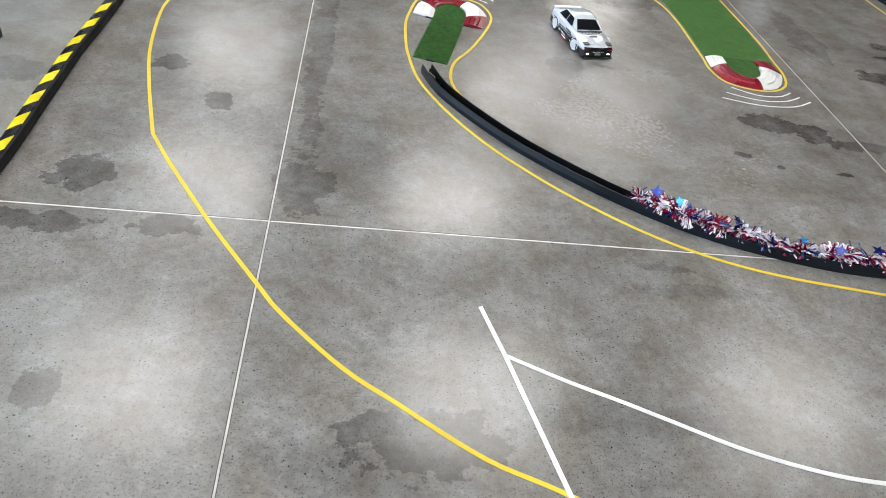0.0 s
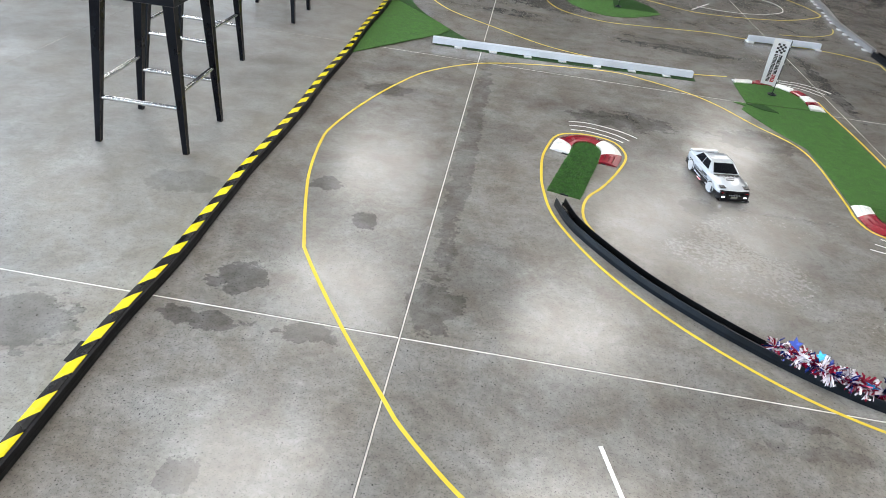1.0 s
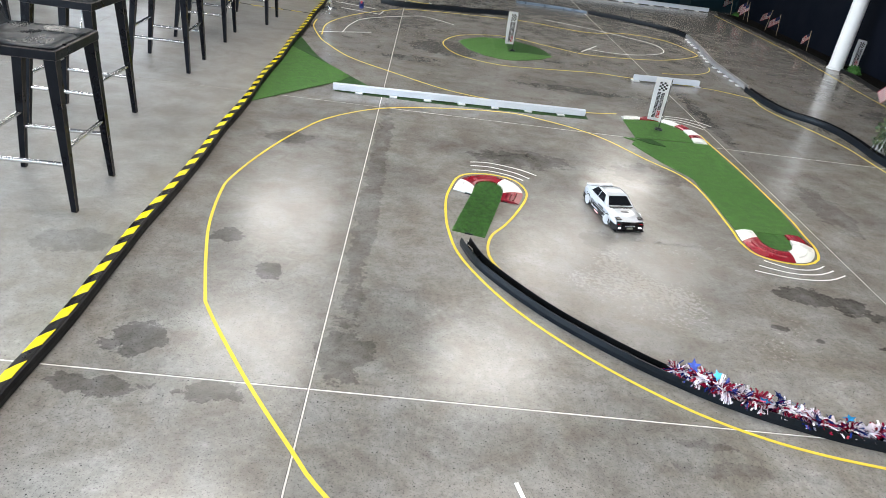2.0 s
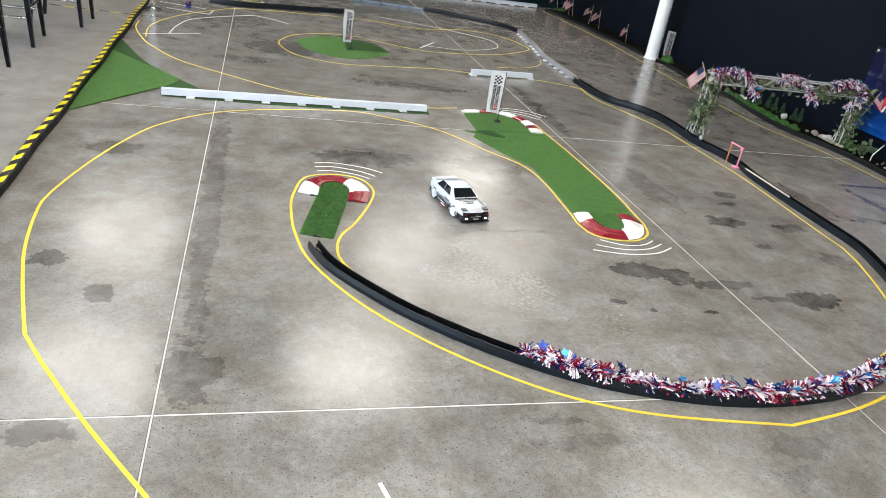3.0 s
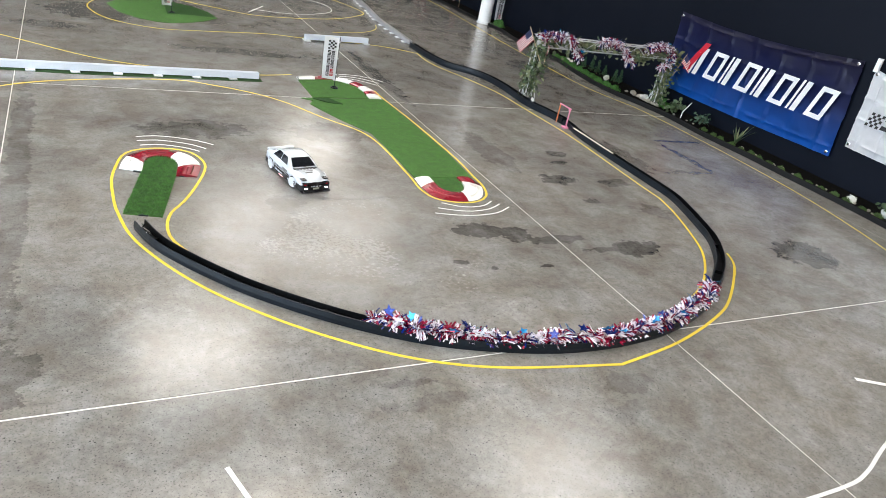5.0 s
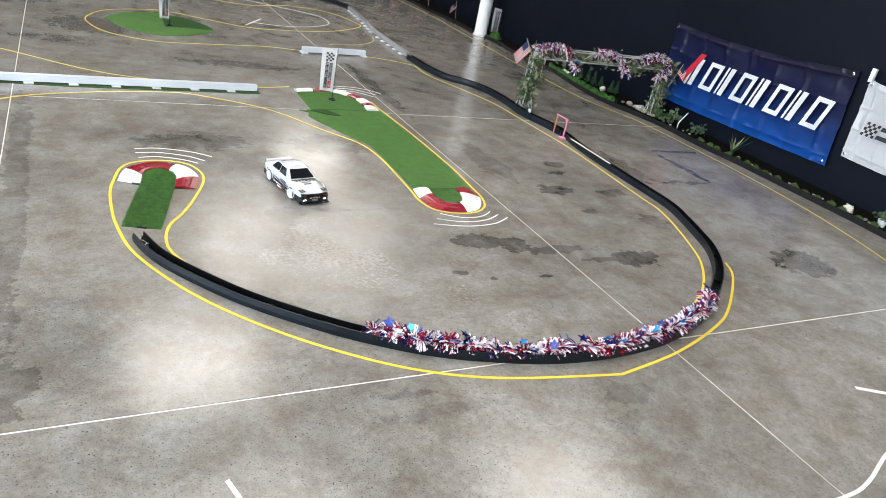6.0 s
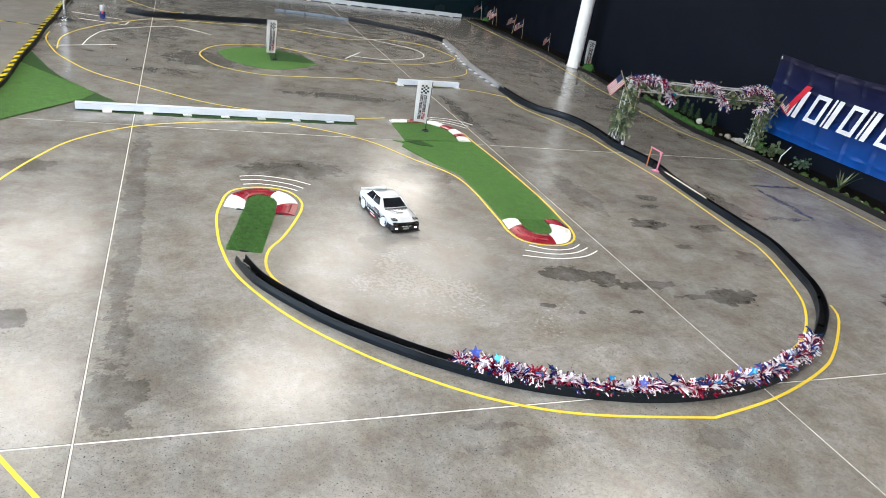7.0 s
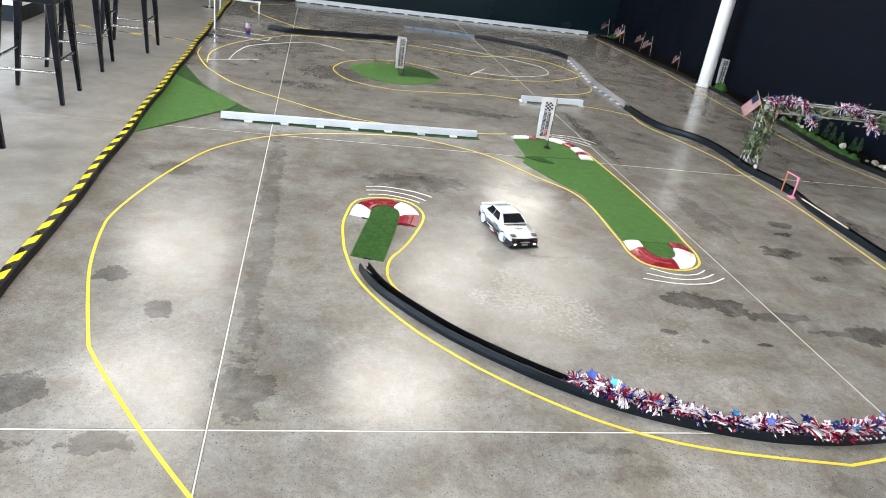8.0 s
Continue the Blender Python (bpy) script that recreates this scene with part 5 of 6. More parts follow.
ivy(smooth_line([(AX1 - 0.50, AY, 0.49), (AX1 - 0.35, AY, 0.47), (AX1 - 0.2, AY, 0.53), (AX1, AY, 0.53), (AX1 + 0.10, AY, 0.50)], 0.05), 0.028, 230, "pale ivy draped over the truss corner", 0.042, 8, 0.65, 0.03)
ivy(smooth_line([(AX0 + 0.55, AY - 0.02, 0.52), (AX0 + 0.75, AY - 0.03, 0.50), (AX0 + 0.95, AY - 0.02, 0.53), (AX0 + 1.15, AY - 0.03, 0.51)], 0.05), 0.024, 60, "thin ivy strand along the truss", 0.038, 9, 0.5, 0.02)
garland(smooth_line([(AX0 - 0.02, AY - 0.03, 0.55), (AX0 + 0.14, AY - 0.04, 0.58), (AX0 + 0.28, AY - 0.05, 0.56), (AX0 + 0.36, AY - 0.06, 0.48), (AX0 + 0.42, AY - 0.06, 0.41)], 0.03), 0.050, 1500, "red, white and blue tinsel draped over the truss", 4, 11)
garland(smooth_line([(AX0 + 0.62, AY - 0.03, 0.56), (AX0 + 0.76, AY - 0.04, 0.575), (AX0 + 0.90, AY - 0.05, 0.53), (AX0 + 0.95, AY - 0.06, 0.45), (AX0 + 1.02, AY - 0.06, 0.40)], 0.03), 0.050, 1500, "red, white and blue tinsel draped over the truss", 4, 12)
garland(smooth_line([(AX0 + 1.18, AY - 0.03, 0.56), (AX0 + 1.34, AY - 0.04, 0.59), (AX0 + 1.46, AY - 0.05, 0.55), (AX0 + 1.48, AY - 0.06, 0.45), (AX0 + 1.38, AY - 0.06, 0.40)], 0.03), 0.050, 1500, "red, white and blue tinsel draped over the truss", 4, 13)


# ---- striped hand flags ----
FLAG_RED = material("flag_red", (0.44, 0.035, 0.06), 0.7, vary=0.1, bump=0)
FLAG_WHITE = material("flag_white", (0.82, 0.79, 0.79), 0.7, vary=0.1, bump=0)
FLAG_BLUE = material("flag_blue", (0.03, 0.04, 0.12), 0.7, vary=0.1, bump=0)
WOOD = material("pale_wood", (0.45, 0.34, 0.22), 0.6, vary=0.2, scale=40)


def stick_flag(stick, w, h):
    ob = thing("hand_flag", "small striped stars flag hanging on a thin stick", "flag", group="hand flags")
    part("stick", tube(bmesh.new(), (0, 0, 0), (0, 0, stick), 0.0035, n=8), WOOD, ob)
    bm = bmesh.new()
    nz, nx = 13, 10
    grid = [[bm.verts.new((0.003 + w * i / nx, 0.010 * math.sin(i * 0.8 + j * 0.15) * i / nx, stick - 0.012 - h * j / nz - 0.45 * w * (i / nx))) for i in range(nx + 1)] for j in range(nz + 1)]
    for j in range(nz):
        for i in range(nx):
            f = bm.faces.new((grid[j][i], grid[j][i + 1], grid[j + 1][i + 1], grid[j + 1][i]))
            f.material_index = 2 if (i < 4 and j < 7) else (0 if j % 2 == 0 else 1)
    bmesh.ops.solidify(bm, geom=list(bm.faces), thickness=0.0008)
    part("cloth", bm, [FLAG_RED, FLAG_WHITE, FLAG_BLUE], ob, "red and white striped cloth with a blue corner")
    part("tip", lathe(bmesh.new(), [(0.001, stick), (0.005, stick + 0.004), (0.001, stick + 0.010)], 10), WOOD, ob)
    return ob


hand = stick_flag(0.26, 0.13, 0.085)
hand.matrix_basis = pose(5.38, 7.72, 0.02, 0, 8, 200)
for y, a, tilt in ((8.70, 185, 6), (9.10, 195, -5), (9.78, 190, 10), (9.95, 200, 4), (10.50, 185, 8)):
    copy_thing(hand, pose(5.39, y, 0.02, 0, tilt, a) @ Matrix.Scale(1.15, 4))
copy_thing(hand, pose(AX0 + 0.0, AY - 0.075, 0.36, 0, 30, 140) @ Matrix.Scale(1.1, 4))
copy_thing(hand, pose(AX1 + 0.02, AY - 0.07, 0.33, 0, 18, -25) @ Matrix.Scale(0.9, 4))
copy_thing(hand, pose(AX0 + 0.06, AY - 0.06, 0.32, 0, -14, 240) @ Matrix.Scale(0.8, 4))


# ---- banners on the wall ----
def banner_print():
    m = material("blue_banner_vinyl", (1, 1, 1), 0.42, vary=0.05, scale=4, bump=0.05)
    nt = m.node_tree
    b = nt.nodes["Principled BSDF"]
    sep = nt.nodes.new("ShaderNodeSeparateXYZ")
    nt.links.new(nt.nodes.new("ShaderNodeTexCoord").outputs["Object"], sep.inputs[0])
    ramp = nt.nodes.new("ShaderNodeValToRGB")
    mr = nt.nodes.new("ShaderNodeMapRange")
    mr.inputs["From Min"].default_value, mr.inputs["From Max"].default_value = 0.18, 0.92
    nt.links.new(sep.outputs["Z"], mr.inputs["Value"])
    nt.links.new(mr.outputs["Result"], ramp.inputs["Fac"])
    e = ramp.color_ramp.elements
    e[0].position, e[0].color = 0.0, (0.003, 0.10, 0.47, 1)
    e[1].position, e[1].color = 1.0, (0.010, 0.009, 0.034, 1)
    k = e.new(0.30)
    k.color = (0.004, 0.052, 0.27, 1)
    k = e.new(0.55)
    k.color = (0.007, 0.015, 0.088, 1)
    hexes = nt.nodes.new("ShaderNodeTexVoronoi")
    hexes.inputs["Scale"].default_value = 7
    nt.links.new(nt.nodes.new("ShaderNodeTexCoord").outputs["Object"], hexes.inputs["Vector"])
    sc = nt.nodes.new("ShaderNodeMapRange")
    sc.inputs["To Min"].default_value, sc.inputs["To Max"].default_value = 0.85, 1.2
    nt.links.new(hexes.outputs["Distance"], sc.inputs["Value"])
    mul = nt.nodes.new("ShaderNodeVectorMath")
    mul.operation = "SCALE"
    nt.links.new(ramp.outputs["Color"], mul.inputs[0])
    nt.links.new(sc.outputs["Result"], mul.inputs["Scale"])
    nt.links.new(mul.outputs[0], b.inputs["Base Color"])
    return m


def hung_cloth(name, corners, mat, label, wave, seed, x=5.585):
    """A banner on the wall plane from (y, z) corners: top far, top near, bottom near, bottom far."""
    ob = thing(name, label, "banner", group="wall banners")
    (ya, za), (yb, zb), (yc, zc), (yd, zd) = corners
    bm = bmesh.new()
    nu, nv = 96, 44
    grid = []
    for j in range(nv + 1):
        v = j / nv
        row = []
        for i in range(nu + 1):
            u = i / nu
            y = (ya * (1 - u) + yb * u) * (1 - v) + (yd * (1 - u) + yc * u) * v
            z = (za * (1 - u) + zb * u) * (1 - v) + (zd * (1 - u) + zc * u) * v - 0.045 * math.sin(math.pi * u) * (1 - v) - 0.010 * math.sin(math.pi * u) * v
            # sharp packing folds on a square grid, and slack between them
            fold = abs((u * 7 + 0.06 * noise.noise((v * 6, seed, 0))) % 1 - 0.5), abs((v * 3.6 + 0.25 + 0.08 * noise.noise((u * 9, seed, 4))) % 1 - 0.5)
            crease = 0.011 * sum(max(0.0, 1 - f / 0.09) ** 1.5 for f in fold) + 0.010 * noise.noise((u * 9 + seed, v * 6, 1.7)) + 0.005 * noise.noise((u * 24 + seed, v * 15, 5.2))
            row.append(bm.verts.new((x - wave * (0.5 + 0.5 * noise.noise((u * 4 + seed, v * 3, 0.3))) - crease - 0.006, y, z)))
        grid.append(row)
    for j in range(nv):
        for i in range(nu):
            bm.faces.new((grid[j][i], grid[j][i + 1], grid[j + 1][i + 1], grid[j + 1][i]))
    bmesh.ops.solidify(bm, geom=list(bm.faces), thickness=0.001)
    cloth = part("cloth", bm, mat, ob, smooth=True)
    for y, z in corners:
        part("grommet", lathe(bmesh.new(), [(0.010, 0), (0.012, 0.004), (0.006, 0.006)], 14), STEEL, ob, "metal grommet", at=pose(x - 0.020 - wave * 0.4, y + (0.03 if y < 2.5 else -0.03) * (1 if y > 1.52 else -1), z + (0.03 if z < 0.5 else -0.03), 0, -90, 0))
    return ob, cloth


ob, cloth = hung_cloth("wall_banner", [(3.56, 0.89), (1.61, 0.95), (1.56, 0.21), (3.54, 0.18)], banner_print(), "dark to bright blue vinyl banner with slanted white shapes", 0.012, 1.0)
BANNER_WHITE = material("banner_white_print", (0.66, 0.67, 0.70), 0.4, bump=0)
BANNER_RED = material("banner_red_print", (0.50, 0.02, 0.04), 0.4, bump=0)


def slanted(y0, y1, z0, z1, lean, x=5.536, thick=0.0015):
    bm = bmesh.new()
    vs = [bm.verts.new((xx, y - lean * (z - 0.40), z)) for xx in (x, x + thick) for y, z in ((y0, z0), (y1, z0), (y1, z1), (y0, z1))]
    for f in ((0, 1, 2, 3), (7, 6, 5, 4), (0, 4, 5, 1), (1, 5, 6, 2), (2, 6, 7, 3), (3, 7, 4, 0)):
        bm.faces.new([vs[i] for i in f])
    bmesh.ops.recalc_face_normals(bm, faces=bm.faces)
    return bm


# eight plain slanted blocks, then the red slash
for k in range(8):
    y = 3.225 - 0.188 * k
    za = 0.400 + 0.0055 * k
    zb = za + 0.255
    w, s = 0.155, 0.036
    if k % 2:
        part("print_stroke", slanted(y - w, y - w + s, za, zb, 0.30), BANNER_WHITE, cloth)
        part("print_stroke", slanted(y - w + s, y - s, za, za + s, 0.30), BANNER_WHITE, cloth)
        part("print_stroke", slanted(y - w + s, y - s, zb - s, zb, 0.30), BANNER_WHITE, cloth)
        part("print_stroke", slanted(y - s, y, za, zb, 0.30), BANNER_WHITE, cloth)
    else:
        part("print_stroke", slanted(y - w + 0.055, y - 0.05, za, zb, 0.30), BANNER_WHITE, cloth)
        part("print_stroke", slanted(y - 0.030, y - 0.010, za, zb, 0.30), BANNER_WHITE, cloth)
part("print_slash", slanted(3.30, 3.235, 0.41, 0.60, 0.60, x=5.533), BANNER_RED, cloth, "red slash")
part("print_slash", slanted(3.300, 3.235, 0.601, 0.70, 0.62, x=5.533), BANNER_RED, cloth, "red slash")

ob, cloth = hung_cloth("wall_banner", [(1.50, 0.92), (0.35, 0.90), (0.33, 0.33), (1.475, 0.33)], material("white_banner_vinyl", (0.88, 0.89, 0.92), 0.5, vary=0.05, scale=4), "white vinyl banner with a chequered print", 0.014, 5.0)
for k in range(5):
    for j in range(5):
        if (k + j) % 2 == 0:
            y = 1.42 - 0.021 * j
            part("check", slanted(y - 0.021, y, 0.535 + 0.021 * k, 0.556 + 0.021 * k, 0.25), INK, cloth)
for k in range(4):
    y = 1.30 - 0.20 * k
    part("print_block", slanted(y - 0.16, y, 0.540, 0.570, 0.25), INK, cloth)
    part("print_block", slanted(y - 0.16, y, 0.605, 0.635, 0.25), INK, cloth)
part("sleeve", boxed(5.545, 1.475, 0.90, 5.57, 1.51, 1.00, bevel=0.004), WHITE_PAINT, ob)


# ---- planted edge ----
SOIL = material("dark_soil", (0.005, 0.0045, 0.004), 1.0, spec=0.05, vary=0.5, scale=30, fine=200, bump=0.8, where="world")


def bulge(y):
    """The bed swells towards the track beside the arch."""
    return 0.12 * math.exp(-((y - 3.95) / 0.8) ** 2)


for y0, y1 in ((-2.0, 6.70), (6.95, 10.45)):
    edge_path = [Vector((5.27 - bulge(y0 + k * 0.08) + 0.02 * math.sin(k * 0.31) + 0.05 * noise.noise((k * 0.12, 2, 0)) - (0.012 * max(0, y0 + k * 0.08 - 7) ** 2), y0 + k * 0.08, 0)) for k in range(int((y1 - y0) / 0.08) + 1)]
    ob = thing("bed_edging", "low black plastic edging along the planted bed", "edging", group="bed edging")
    part("edging_strip", sweep(edge_path, [(-0.006, 0.0005), (0.006, 0.0005), (0.006, 0.036), (0.009, 0.041), (0.0, 0.045), (-0.009, 0.041), (-0.006, 0.036)]), BLACK_RUBBER, ob)
    tagged(part("planting_bed", sheet([(p.x + 0.009, p.y) for p in edge_path] + [(5.595, edge_path[-1].y), (5.595, edge_path[0].y)], 0.0005, 0.028), SOIL, None), "narrow dark soil bed behind black edging", "soil", kind="structure")

rnd = random.Random(21)


def moss_clump(y, x, w, d, h, mat=MOSS, n=260, size=0.012):
    ob = thing("moss_clump", "low olive moss cushion in the bed" if mat is MOSS_DULL else "low bright green moss cushion in the bed", "moss", pose(x, y, 0.028), "moss clumps")
    spots = []
    for _ in range(n):
        u, v = rnd.gauss(0, 0.42), rnd.gauss(0, 0.42)
        spots.append((u * w, v * d, max(0.0, h * (1 - u * u - v * v) * rnd.uniform(0.5, 1))))
    tagged(part("foliage", leaf_mesh(spots, size, rnd), mat, ob), kind="stuff")
    bm = bmesh.new()
    bmesh.ops.create_icosphere(bm, subdivisions=2, radius=1)
    bmesh.ops.scale(bm, vec=(w * 0.7, d * 0.7, h * 0.7), verts=bm.verts)
    part("cushion", bm, mat, ob)
    return ob


for y in (3.78, 3.92, 4.06, 4.2, 4.34, 4.48, 4.62, 4.76, 4.90, 5.02):
    moss_clump(y, 5.335 - bulge(y) + rnd.uniform(-0.01, 0.02), 0.05, 0.085, 0.045)
for k in range(16):
    moss_clump(2.62 - 0.115 * k + rnd.uniform(-0.03, 0.03), 5.312 + rnd.uniform(-0.008, 0.015), 0.024, 0.050, rnd.uniform(0.022, 0.038), MOSS_DULL, n=130, size=0.009)
for y in (6.60, 6.52):
    moss_clump(y, 5.40, 0.06, 0.07, 0.09, n=300, size=0.016)
moss_clump(10.35, 5.42, 0.07, 0.10, 0.06)

for y, x, h in ((4.62, 5.42, 0.12), (4.50, 5.44, 0.15), (4.38, 5.43, 0.15), (4.28, 5.45, 0.12), (4.08, 5.44, 0.13), (4.02, 5.46, 0.15)):
    ob = thing("mini_conifer", "tiny dark green model conifer in the moss", "model tree", pose(x, y, 0.028), "mini conifers")
    part("trunk", tube(bmesh.new(), (0, 0, 0), (0, 0, h), 0.004, 0.001, n=6), STEM, ob)
    spots = []
    for _ in range(240):
        z = h * (0.12 + 0.88 * rnd.random() ** 1.3)
        r = 0.036 * (1 - z / h) + 0.004
        a = rnd.uniform(0, 6.28)
        rr = r * rnd.random() ** 0.5
        spots.append((math.cos(a) * rr, math.sin(a) * rr, z))
    tagged(part("foliage", leaf_mesh(spots, 0.013, rnd), FIR, ob), kind="stuff")

FLOWER = material("white_petal", (0.74, 0.72, 0.66), 0.7, vary=0.12, scale=60)
for y, x, z, r in ((4.13, 5.37, 0.055, 0.035), (4.86, 5.37, 0.05, 0.022), (4.78, 5.36, 0.05, 0.02), (1.12, 5.36, 0.045, 0.042)):
    ob = thing("white_flower_ball", "round white artificial flower head in the bed", "flower", pose(x, y, z), "white flowers")
    bm = bmesh.new()
    bmesh.ops.create_icosphere(bm, subdivisions=2, radius=r * 0.8)
    part("core", bm, FLOWER, ob)
    spots = [tuple(Vector((rnd.gauss(0, 1), rnd.gauss(0, 1), rnd.gauss(0, 1))).normalized() * r * 0.8) for _ in range(120)]
    tagged(part("blossom", leaf_mesh(spots, 0.011, rnd), FLOWER, ob), kind="stuff")

STONE = material("pale_pebble", (0.42, 0.38, 0.31), 0.7, vary=0.25, scale=20, random_tone=0.35)
for k in range(34):
    y = 3.72 - 0.055 * k if k < 9 else rnd.uniform(-0.2, 3.1)
    r = rnd.uniform(0.018, 0.032) if k < 9 else rnd.uniform(0.008, 0.018)
    bm = bmesh.new()
    bmesh.ops.create_icosphere(bm, subdivisions=2, radius=r)
    for v in bm.verts:
        v.co *= 1 + 0.28 * noise.noise(v.co * 40 + Vector((k, 0, 0)))
        v.co.z *= 0.65
    tagged(part("pebble", bm, STONE, None, at=pose(5.325 + rnd.uniform(0, 0.04), y, 0.028 + r * 0.5, 0, 0, rnd.uniform(0, 180)), smooth=True), "pale rounded pebble in the planted bed", "stone", "pebbles")
bm = bmesh.new()
bmesh.ops.create_icosphere(bm, subdivisions=3, radius=0.042)
for v in bm.verts:
    v.co *= 1 + 0.55 * noise.noise(v.co * 36)
    v.co.z *= 0.7
tagged(part("white_rock", bm, material("white_rock", (0.62, 0.60, 0.57), 0.7, vary=0.2, scale=20), None, at=pose(5.37, 3.50, 0.046)), "white jagged rock beside the arch post", "rock")


def leafy_plant(x, y, n, spread, height, size, mat, label):
    ob = thing("leafy_plant", label, "plant", pose(x, y, 0.028), "bed plants")
    bm = bmesh.new()
    spots = []
    for _ in range(7):
        e = Vector((rnd.gauss(0, spread), rnd.gauss(0, spread), height * rnd.uniform(0.6, 1)))
        tube(bm, (0, 0, 0), e, 0.002, n=5)
        for _ in range(n // 7):
            spots.append(tuple(e * rnd.uniform(0.4, 1) + Vector((rnd.gauss(0, 0.02), rnd.gauss(0, 0.02), rnd.gauss(0, 0.012)))))
    part("stem", bm, STEM, ob)
    tagged(part("foliage", leaf_mesh(spots, size, rnd), mat, ob), kind="stuff")
    return ob


leafy_plant(5.40, 3.12, 90, 0.06, 0.10, 0.042, LEAF, "broad green leafy plant at the foot of the arch")
leafy_plant(5.38, 3.22, 60, 0.05, 0.07, 0.035, MOSS, "bright green leafy plant at the foot of the arch")
leafy_plant(5.42, 2.76, 60, 0.04, 0.10, 0.030, material("blue_green_leaf", (0.05, 0.10, 0.06), 0.6, vary=0.3, where="world", bump=0), "grey-green succulent in the bed")
ob = thing("spiky_plant", "green spiky-leaved plant in the bed", "plant", pose(5.40, 2.30, 0.028), "bed plants")
for k in range(11):
    bm = bmesh.new()
    a, ln = k * 2.4, rnd.uniform(0.13, 0.23)
    out = rnd.uniform(0.2, 0.75)
    rows = []
    for j in range(6):
        t = j / 5
        c = Vector((math.cos(a) * out * ln * t, math.sin(a) * out * ln * t, ln * (t - 0.35 * t * t * out)))
        s = Vector((-math.sin(a), math.cos(a), 0)) * 0.012 * (1 - t) ** 0.6
        rows.append((bm.verts.new(c - s), bm.verts.new(c + Vector((0, 0, -0.002))), bm.verts.new(c + s)))
    for p, q in zip(rows, rows[1:]):
        bm.faces.new((p[0], p[1], q[1], q[0])), bm.faces.new((p[1], p[2], q[2], q[1]))
    part("blade", bm, LEAF_PALE if k % 3 == 0 else LEAF, ob)
pot = thing("potted_plant", "small green plant in a white pot", "plant", pose(5.38, 0.86, 0.028), "bed plants")
part("pot", lathe(bmesh.new(), [(0.022, 0), (0.032, 0.045), (0.034, 0.05), (0.028, 0.05), (0.026, 0.042)], 20), WHITE_PAINT, pot, smooth=True)
tagged(part("foliage", leaf_mesh([(rnd.gauss(0, 0.025), rnd.gauss(0, 0.025), rnd.uniform(0.05, 0.10)) for _ in range(70)], 0.028, rnd), LEAF, pot), kind="stuff")
bm = bmesh.new()
tube(bm, (5.36, 2.95, 0.026), (5.36, 2.95, 0.085), 0.0038), tube(bm, (5.36, 2.95, 0.083), (5.40, 2.915, 0.185), 0.0038)
tagged(part("bent_pipe", bm, WHITE_PAINT, None), "thin bent white pipe standing in the bed", "pipe")


# ---- small things by the barriers ----
PINK = material("pink_plastic", (0.72, 0.25, 0.38), 0.4, vary=0.08)
ORANGE = material("orange_plastic", (0.72, 0.22, 0.08), 0.4, vary=0.08)
gate = thing("model_gate", "small pink and orange plastic timing gate by the barrier", "gate", pose(3.800, 2.68, 0, 0, 0, 90) @ Matrix.Scale(0.9, 4))
part("post", boxed(0.072, -0.0045, 0.001, 0.080, 0.0045, 0.168, bevel=0.001), ORANGE, gate, "orange post")
part("post", boxed(-0.081, -0.005, 0.014, -0.071, 0.005, 0.168, bevel=0.001, m=None), PINK, gate, "pink post")
part("crossbar", boxed(-0.088, -0.005, 0.1685, 0.084, 0.005, 0.178, bevel=0.001), PINK, gate)
part("gusset", sheet([(-0.070, -0.003), (-0.048, -0.003), (-0.070, 0.003)], 0.150, 0.168), PINK, gate)
part("foot", boxed(-0.105, -0.030, 0.001, -0.050, 0.034, 0.0135, bevel=0.003), PINK, gate)
tagged(part("white_stick", tube(bmesh.new(), (3.768, 2.47, 0.049), (3.752, 1.95, 0.049), 0.005, n=8), material("ivory_plastic", (0.62, 0.56, 0.46), 0.5), None), "thin ivory stick lying along the barrier", "stick")
roll = thing("tape_roll", "small black and white tape roll on the barrier", "roll", pose(3.782, 3.14, 0.056, 60, 20, 0))
part("core", lathe(bmesh.new(), [(0.012, 0), (0.026, 0), (0.026, 0.018), (0.012, 0.018)], 20), BLACK_PLASTIC, roll)
part("rim", lathe(bmesh.new(), [(0.010, 0.0185), (0.018, 0.0185), (0.018, 0.020), (0.010, 0.020)], 20), WHITE_PAINT, roll)

can = thing("drink_can", "blue and silver slim drink can standing on the floor", "can", pose(-0.48, 6.74, 0.0005))
part("body", lathe(bmesh.new(), [(0.024, 0), (0.028, 0.006), (0.028, 0.075)], 24), material("can_blue", (0.02, 0.04, 0.22), 0.25, metal=0.5), can, "blue lower body", smooth=True)
part("upper_body", lathe(bmesh.new(), [(0.028, 0.0755), (0.028, 0.128), (0.024, 0.138)], 24), material("can_silver", (0.62, 0.64, 0.68), 0.25, metal=0.6), can, "silver upper body", smooth=True)
part("lid", lathe(bmesh.new(), [(0.024, 0.1385), (0.024, 0.141), (0.021, 0.1395)], 24), STEEL, can)
part("print_block", boxed(-0.010, -0.0292, 0.055, 0.010, -0.0284, 0.085), INK_RED, can)

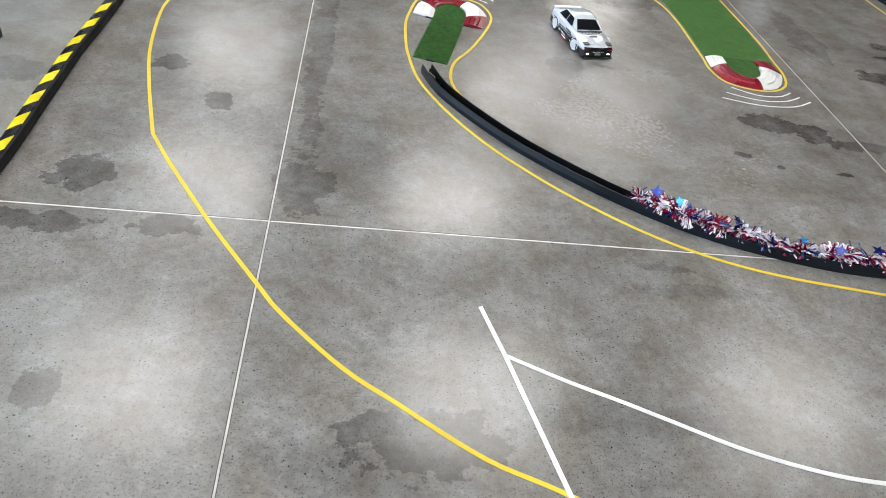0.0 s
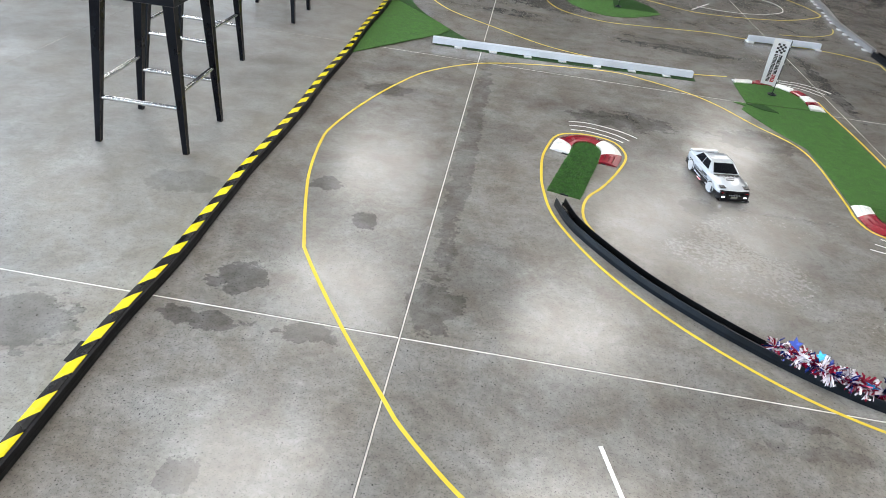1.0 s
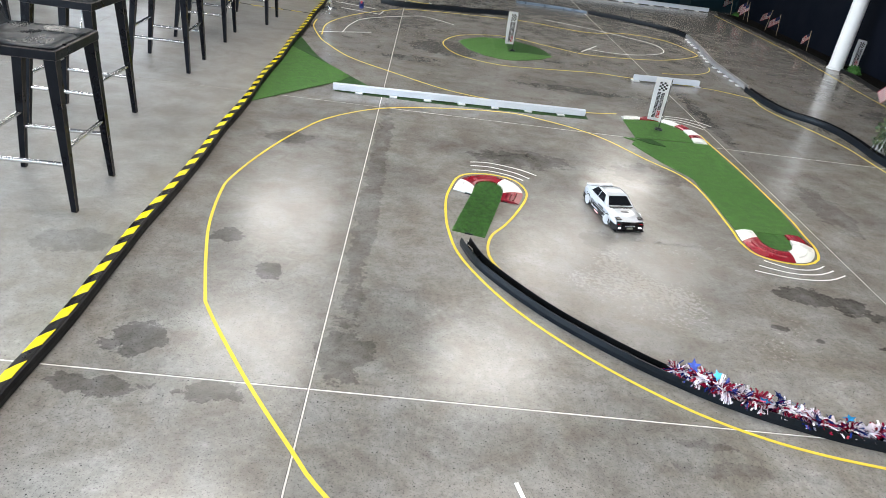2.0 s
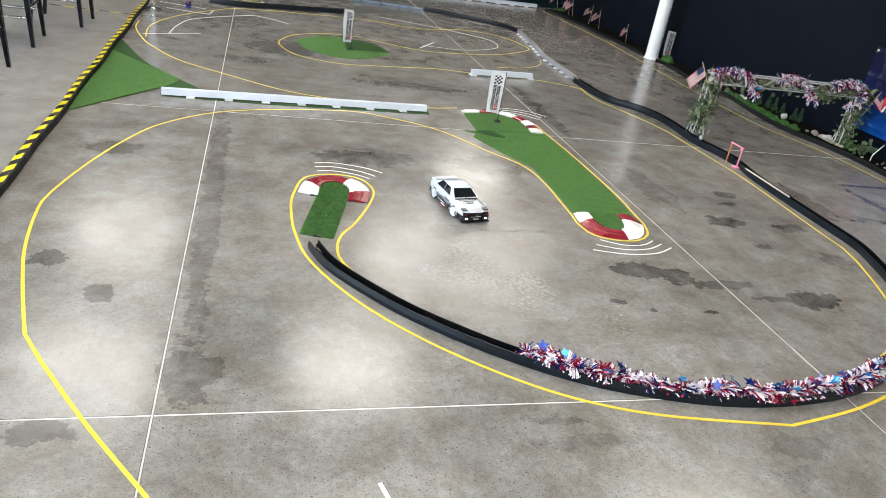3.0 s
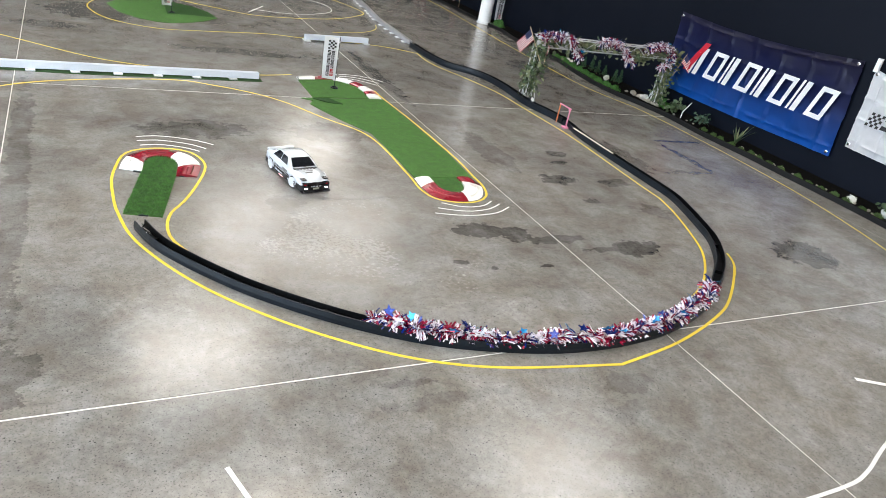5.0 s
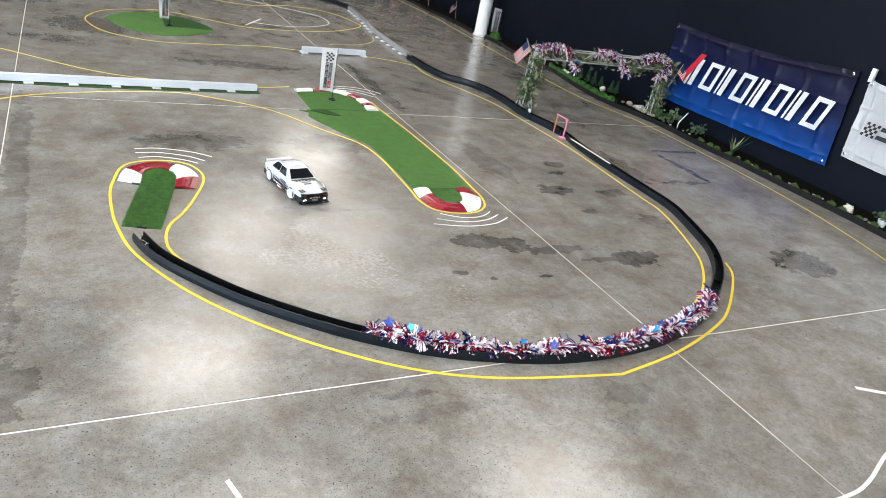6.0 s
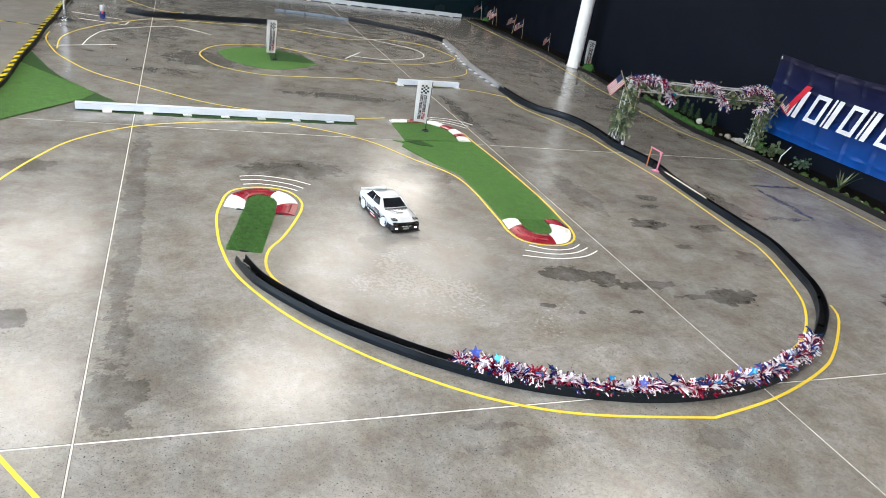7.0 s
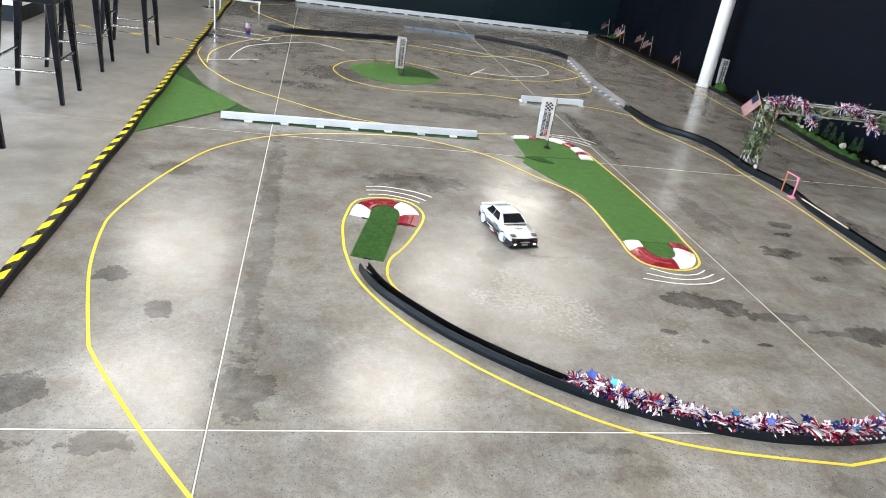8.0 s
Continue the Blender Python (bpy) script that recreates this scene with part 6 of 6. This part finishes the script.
post = thing("stanchion", "chrome barrier post on a round steel foot", "stanchion", pose(-0.80, 6.44, 0.0005))
part("foot_disc", lathe(bmesh.new(), [(0.088, 0), (0.088, 0.006), (0.070, 0.014), (0.028, 0.022)], 36), STEEL, post, smooth=True)
part("pole", lathe(bmesh.new(), [(0.014, 0.022), (0.014, 0.95), (0.022, 0.955), (0.022, 1.0)], 24), STEEL, post, smooth=True)
copy_thing(post, pose(-1.12, 8.40, 0.0005))
frame_ = thing("white_hurdle", "low white tube frame across the lane edge", "hurdle", pose(-0.98, 8.35, 0, 0, 0, 5))
part("leg", tube(bmesh.new(), (0.0, 0, 0.001), (0.0, 0, 0.14), 0.010), WHITE_PAINT, frame_)
part("leg", tube(bmesh.new(), (0.50, 0, 0.001), (0.50, 0, 0.14), 0.010), WHITE_PAINT, frame_)
part("bar", tube(bmesh.new(), (-0.02, 0, 0.15), (0.52, 0, 0.15), 0.012), WHITE_PAINT, frame_)
channel("track_barrier", [(-1.05, 9.72), (-0.6, 9.86), (-0.08, 10.06)], 0.06, 0.11, "black barrier at the far corner of the track", BLACK_PLASTIC)
cab = thing("display_cabinet", "white display cabinet on a black plinth", "cabinet", pose(-3.05, 6.35, 0))
part("plinth", boxed(-0.46, -0.36, 0.0005, 0.46, 0.34, 0.16, bevel=0.004), BLACK_PLASTIC, cab, "black plinth")
part("body", boxed(-0.50, -0.40, 0.1605, 0.50, 0.36, 0.86, bevel=0.004), WHITE_PAINT, cab)
part("top", boxed(-0.52, -0.42, 0.8605, 0.52, 0.38, 0.90, bevel=0.004), WHITE_PAINT, cab)


# ---- floor slabs, cut by the joints ----
WX = [0.0, 0.0032, 0.0034, 0.0046, 0.0044, 0.003, 0.0]
WY = [0.0, 0.003, 0.0044, 0.0056, 0.003, 0.003, 0.0]
xs = [X0 - 0.1, -NX * 2, -NX, 0, NX, NX * 2, X1 + 0.1]
ys = [Y0 - 0.1, -NY, 0, NY, NY * 2, NY * 3, Y1 + 0.1]
for i in range(len(xs) - 1):
    for j in range(len(ys) - 1):
        a, b, c, d = xs[i] + WX[i], ys[j] + WY[j], xs[i + 1] - WX[i + 1], ys[j + 1] - WY[j + 1]
        me = mesh_of("slab", boxed(-(c - a) / 2, -(d - b) / 2, -0.05, (c - a) / 2, (d - b) / 2, 0.0))
        part("slab", me, CONCRETE, floor, at=pose((a + c) / 2, (b + d) / 2, 0))
# pale sealant in the cuts, a little uneven
for i in range(1, len(xs) - 1):
    line = [Vector((xs[i] + 0.0006 * noise.noise((i, k * 0.9, 0)), ys[0] + k * 0.05, 0)) for k in range(int((ys[-1] - ys[0]) / 0.05))]
    part("joint_sealant", sweep(line, [(-WX[i] + 0.0020, -0.0029), (WX[i] - 0.0020, -0.0029), (WX[i] - 0.0020, -0.0006), (-WX[i] + 0.0020, -0.0006)]), FILLER_MID if i in (3, 4) else FILLER_OLD, floor)
for j in range(1, len(ys) - 1):
    for i in range(len(xs) - 1):
        line = [Vector((xs[i] + WX[i] + (xs[i + 1] - xs[i] - WX[i] - WX[i + 1]) * k / 50, ys[j] + 0.0006 * noise.noise((k * 0.9, j, i)), 0)) for k in range(51)]
        part("joint_sealant", sweep(line, [(-WY[j] + 0.0020, -0.0029), (WY[j] - 0.0020, -0.0029), (WY[j] - 0.0020, -0.0006), (-WY[j] + 0.0020, -0.0006)]), FILLER if j == 2 else FILLER_MID if j == 3 and i >= 3 else FILLER_OLD, floor)
